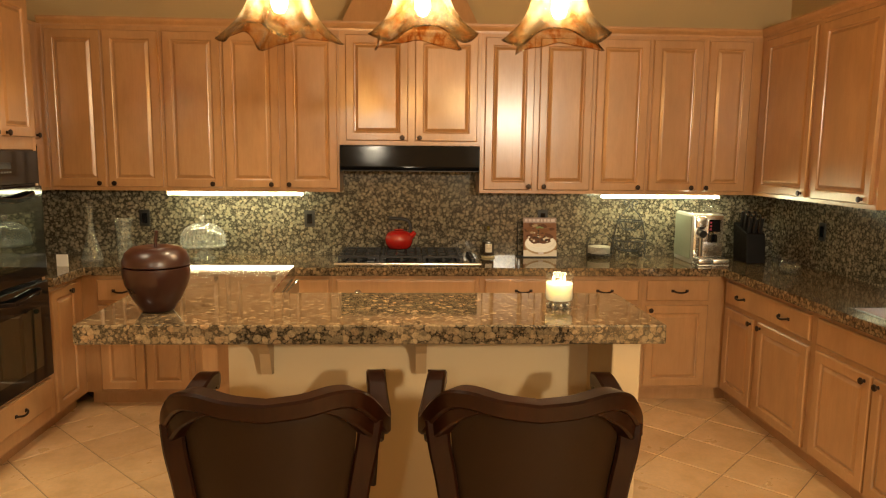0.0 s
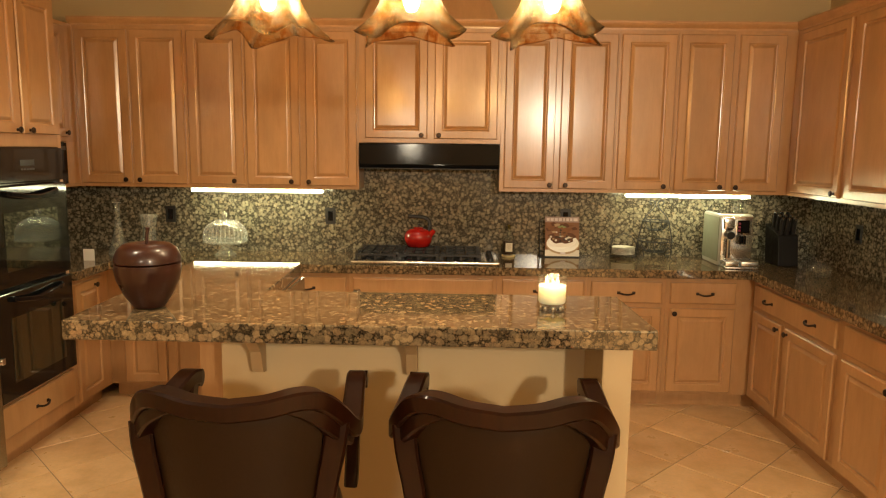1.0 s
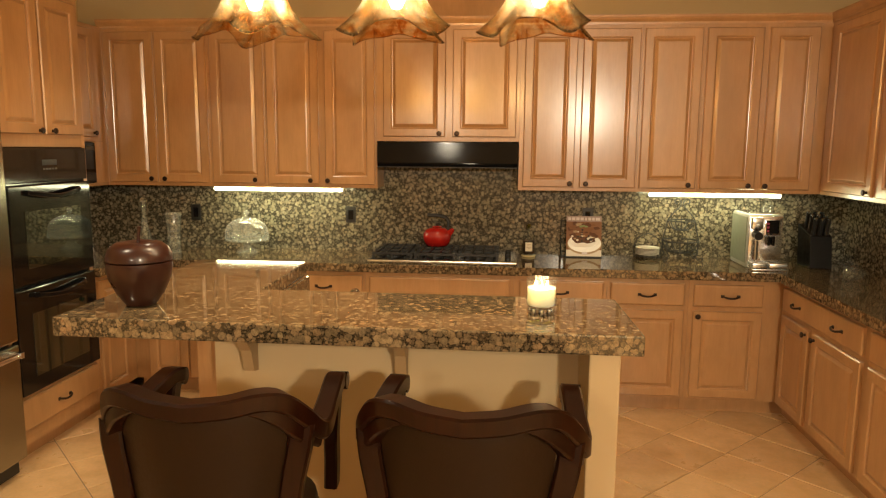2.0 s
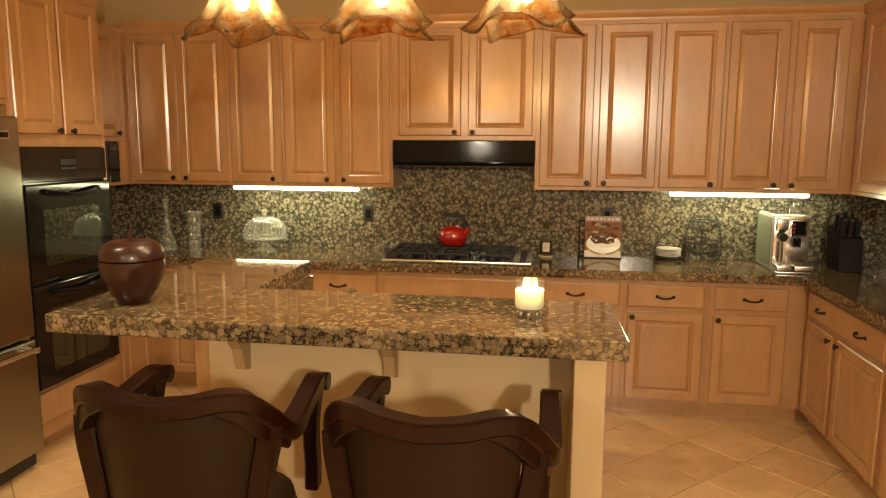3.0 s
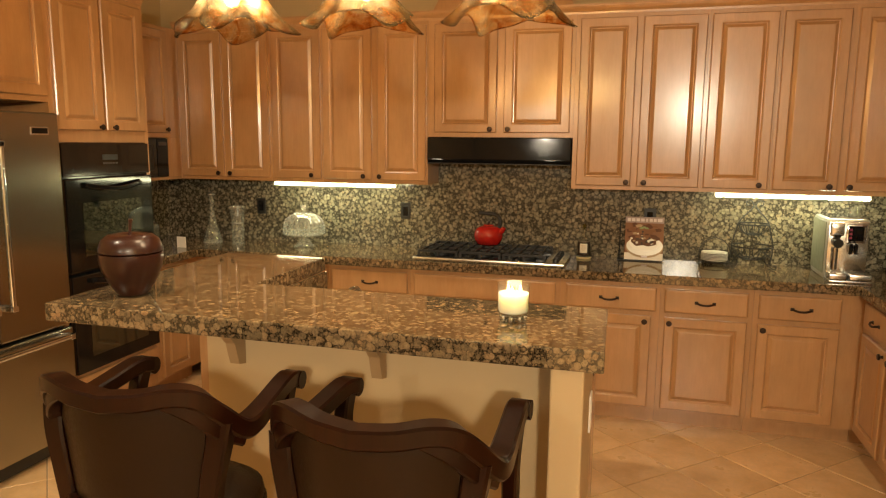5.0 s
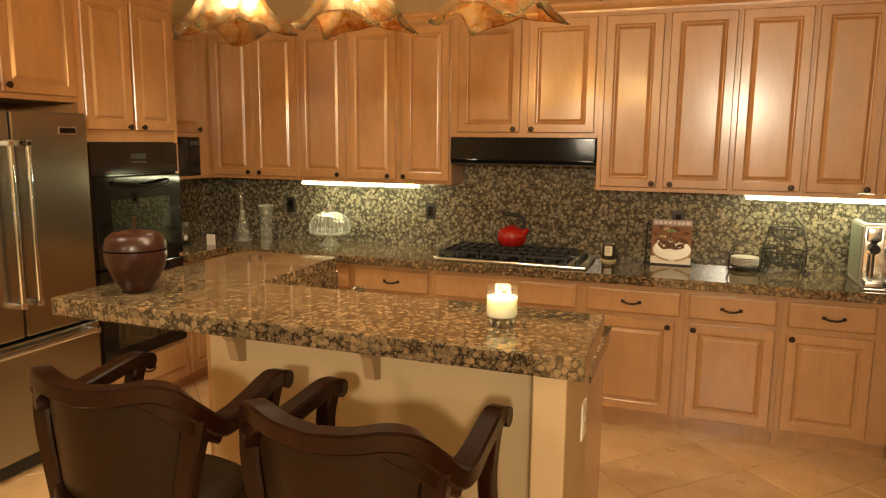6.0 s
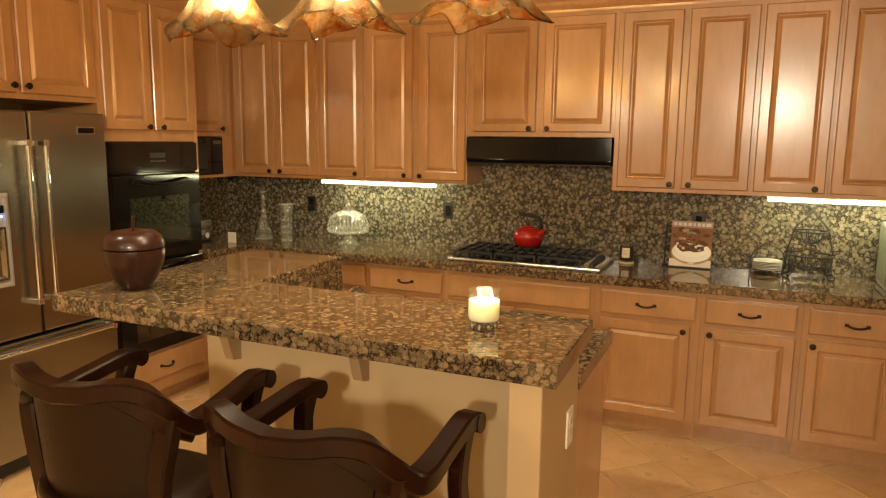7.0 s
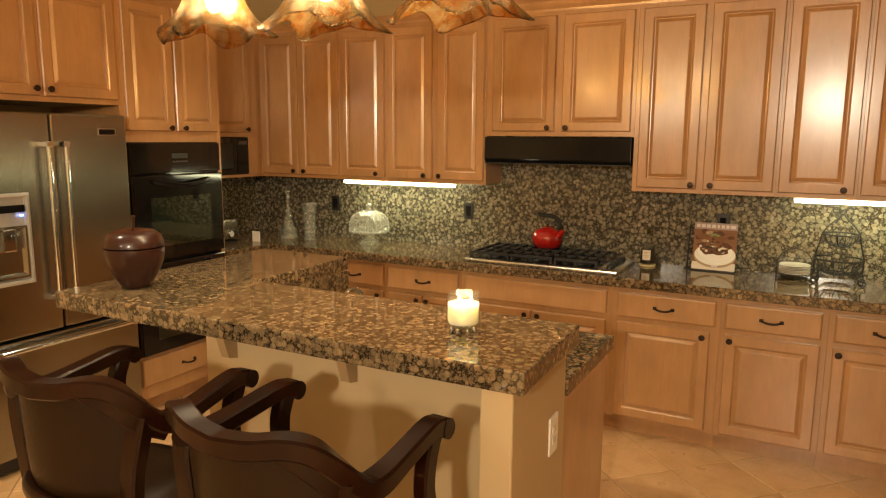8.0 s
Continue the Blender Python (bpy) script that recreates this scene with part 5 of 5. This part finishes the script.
fd = part("display_frame", box(2.226, 2.326, 4.540, 4.5478, Z + 0.208, Z + 0.312, 0.006), CHROME, em, "polished display frame", True)
part("display", box(2.236, 2.312, 4.537, 4.5402, Z + 0.220, Z + 0.302, 0.002), BLACK, fd)
for k in range(3):
    part("display_key", box(2.240, 2.254, 4.5355, 4.5372, Z + 0.230 + 0.022 * k, Z + 0.243 + 0.022 * k), plain("dim red key", (0.20, 0.015, 0.05), 0.4, vary=0.1), fd)
gh = part("group_head", sweep([(2.180, 4.547, Z + 0.215), (2.180, 4.490, Z + 0.208)], circle(0.025, 20)), PLASTIC, em, "black brew dial", True)
part("dial_knob", lathe([(0.0, 0.0), (0.015, 0.0), (0.018, 0.016), (0.0, 0.020)], 2.180, 4.515, Z + 0.240, 16), PLASTIC, gh, "", True)
part("spout", box(2.238, 2.256, 4.505, 4.547, Z + 0.150, Z + 0.206, 0.004), BLACK, em)
part("spout", box(2.264, 2.282, 4.505, 4.547, Z + 0.150, Z + 0.206, 0.004), BLACK, em)
part("steam_pipe", sweep([(2.172, 4.520, Z + 0.180), (2.172, 4.515, Z + 0.062)], circle(0.016, 14)), CHROME, em, "polished steam pipe", True)
for x0, x1 in ((2.138, 2.222), (2.236, 2.343)):
    part("drip_tray", box(x0, x1, 4.44, 4.5475, Z + 0.014, Z + 0.050, 0.006), CHROMEB, em, "bright drip tray", True)
part("tray_base", box(2.138, 2.345, 4.442, 4.56, Z, Z + 0.0135, 0.003), CHROMEB, em, "bright tray base", True)
part("tray_grille", box(2.242, 2.337, 4.45, 4.54, Z + 0.050, Z + 0.0525), STEEL, em)
part("water_lid", box(2.15, 2.33, 4.60, 4.85, Z + 0.335, Z + 0.342, 0.003), CHROME, em)
cup = solid("glass_cup", lathe(hollow([(0.0, 0.0), (0.030, 0.0), (0.034, 0.01), (0.038, 0.05)], 0.0025), 2.29, 4.70, Z + 0.3425, 20), GLASS, "small clear glass cup on the espresso machine", "cup", smooth=True)
part("handle", wire(smooth_line([(2.325, 4.70, Z + 0.352), (2.352, 4.70, Z + 0.358), (2.352, 4.70, Z + 0.382), (2.326, 4.70, Z + 0.388)], 4), 0.004), GLASS, cup, "", True)

# knife block
kb = thing("knife_block", (2.60, 4.66, Z), "dark wooden knife block full of black-handled knives", "knife block")
bm = box(2.53, 2.66, 4.58, 4.78, Z, Z + 0.20, 0.004)
for v in bm.verts:
    if v.co.z > Z + 0.1:
        v.co.z += (v.co.y - 4.58) * 0.30
        v.co.y += 0.03
part("block", bm, plain("black stained wood", (0.006, 0.0048, 0.004), 0.5, vary=0.3, Specular_IOR_Level=0.2), kb)
for i in range(3):
    for j in range(3):
        x, y = 2.555 + i * 0.04, 4.635 + j * 0.055
        zt = Z + 0.205 + (y - 4.61) * 0.30
        k = part("knife_handle", sweep([(x, y, zt - 0.01), (x, y - 0.022, zt + 0.095)], rounded(0.016, 0.026, 0.3), up=Vector((1, 0, 0))), PLASTIC, kb)
        part("rivet", sweep([(x, y - 0.020, zt + 0.088), (x, y - 0.0235, zt + 0.101)], circle(0.010, 8), up=Vector((1, 0, 0))), CHROME, k, "", True)

# glass sugar bowl
sb = thing("sugar_bowl", (2.62, 4.22, Z), "small clear glass bowl with a chrome lid", "bowl")
part("bowl", lathe(hollow([(0.0, 0.0), (0.04, 0.0), (0.055, 0.012), (0.064, 0.04), (0.056, 0.06)]), 2.62, 4.22, Z, 24), GLASS, sb, "", True)
part("lid", lathe([(0.0, 0.061), (0.057, 0.061), (0.045, 0.078), (0.012, 0.085), (0.012, 0.098), (0.0, 0.10)], 2.62, 4.22, Z, 24), GLASS, sb, "", True)

# ---- floor tiles ----
TS, JO = 0.35, 0.006


def tile_mesh():
    bm = box(-TS / 2 + JO / 2, TS / 2 - JO / 2, -TS / 2 + JO / 2, TS / 2 - JO / 2, -0.006, 0.0)
    bmesh.ops.bevel(bm, geom=[e for e in bm.edges if all(v.co.z > -0.001 for v in e.verts)], offset=0.002, segments=1, affect="EDGES")
    bmesh.ops.rotate(bm, verts=bm.verts, matrix=Matrix.Rotation(radians(45), 3, "Z"))
    me = bpy.data.meshes.new("tile")
    bm.to_mesh(me)
    bm.free()
    me.materials.append(TILE)
    return me


tile_me = tile_mesh()
far_v, far_f = [], []
R2 = math.sqrt(0.5)
for i in range(-20, 22):
    for j in range(-24, 24):
        d1, d2 = -1.41 + (i + 0.5) * TS, 3.70 + (j - 8 + 0.5) * TS
        x, y = (d1 + d2) * R2, (d2 - d1) * R2
        if not (XL - 0.1 < x < XR + 0.1 and YF - 0.1 < y < YB + 0.1):
            continue
        if 1.0 < y < 4.65 and -2.0 < x < 2.5:
            t = new("tile", tile_me)
            t.location = (x, y, random.uniform(-0.0008, 0.0008))
            t.parent = floor
        else:
            k, h = len(far_v), (TS - JO) * R2
            far_v += [(x - h, y, 0), (x, y - h, 0), (x + h, y, 0), (x, y + h, 0)]
            far_f.append((k, k + 1, k + 2, k + 3))
me = bpy.data.meshes.new("far_tiles")
me.from_pydata(far_v, [], far_f)
me.materials.append(TILE)
ft = new("far_tiles", me)
ft.parent = floor
tagged(ft, kind="stuff")
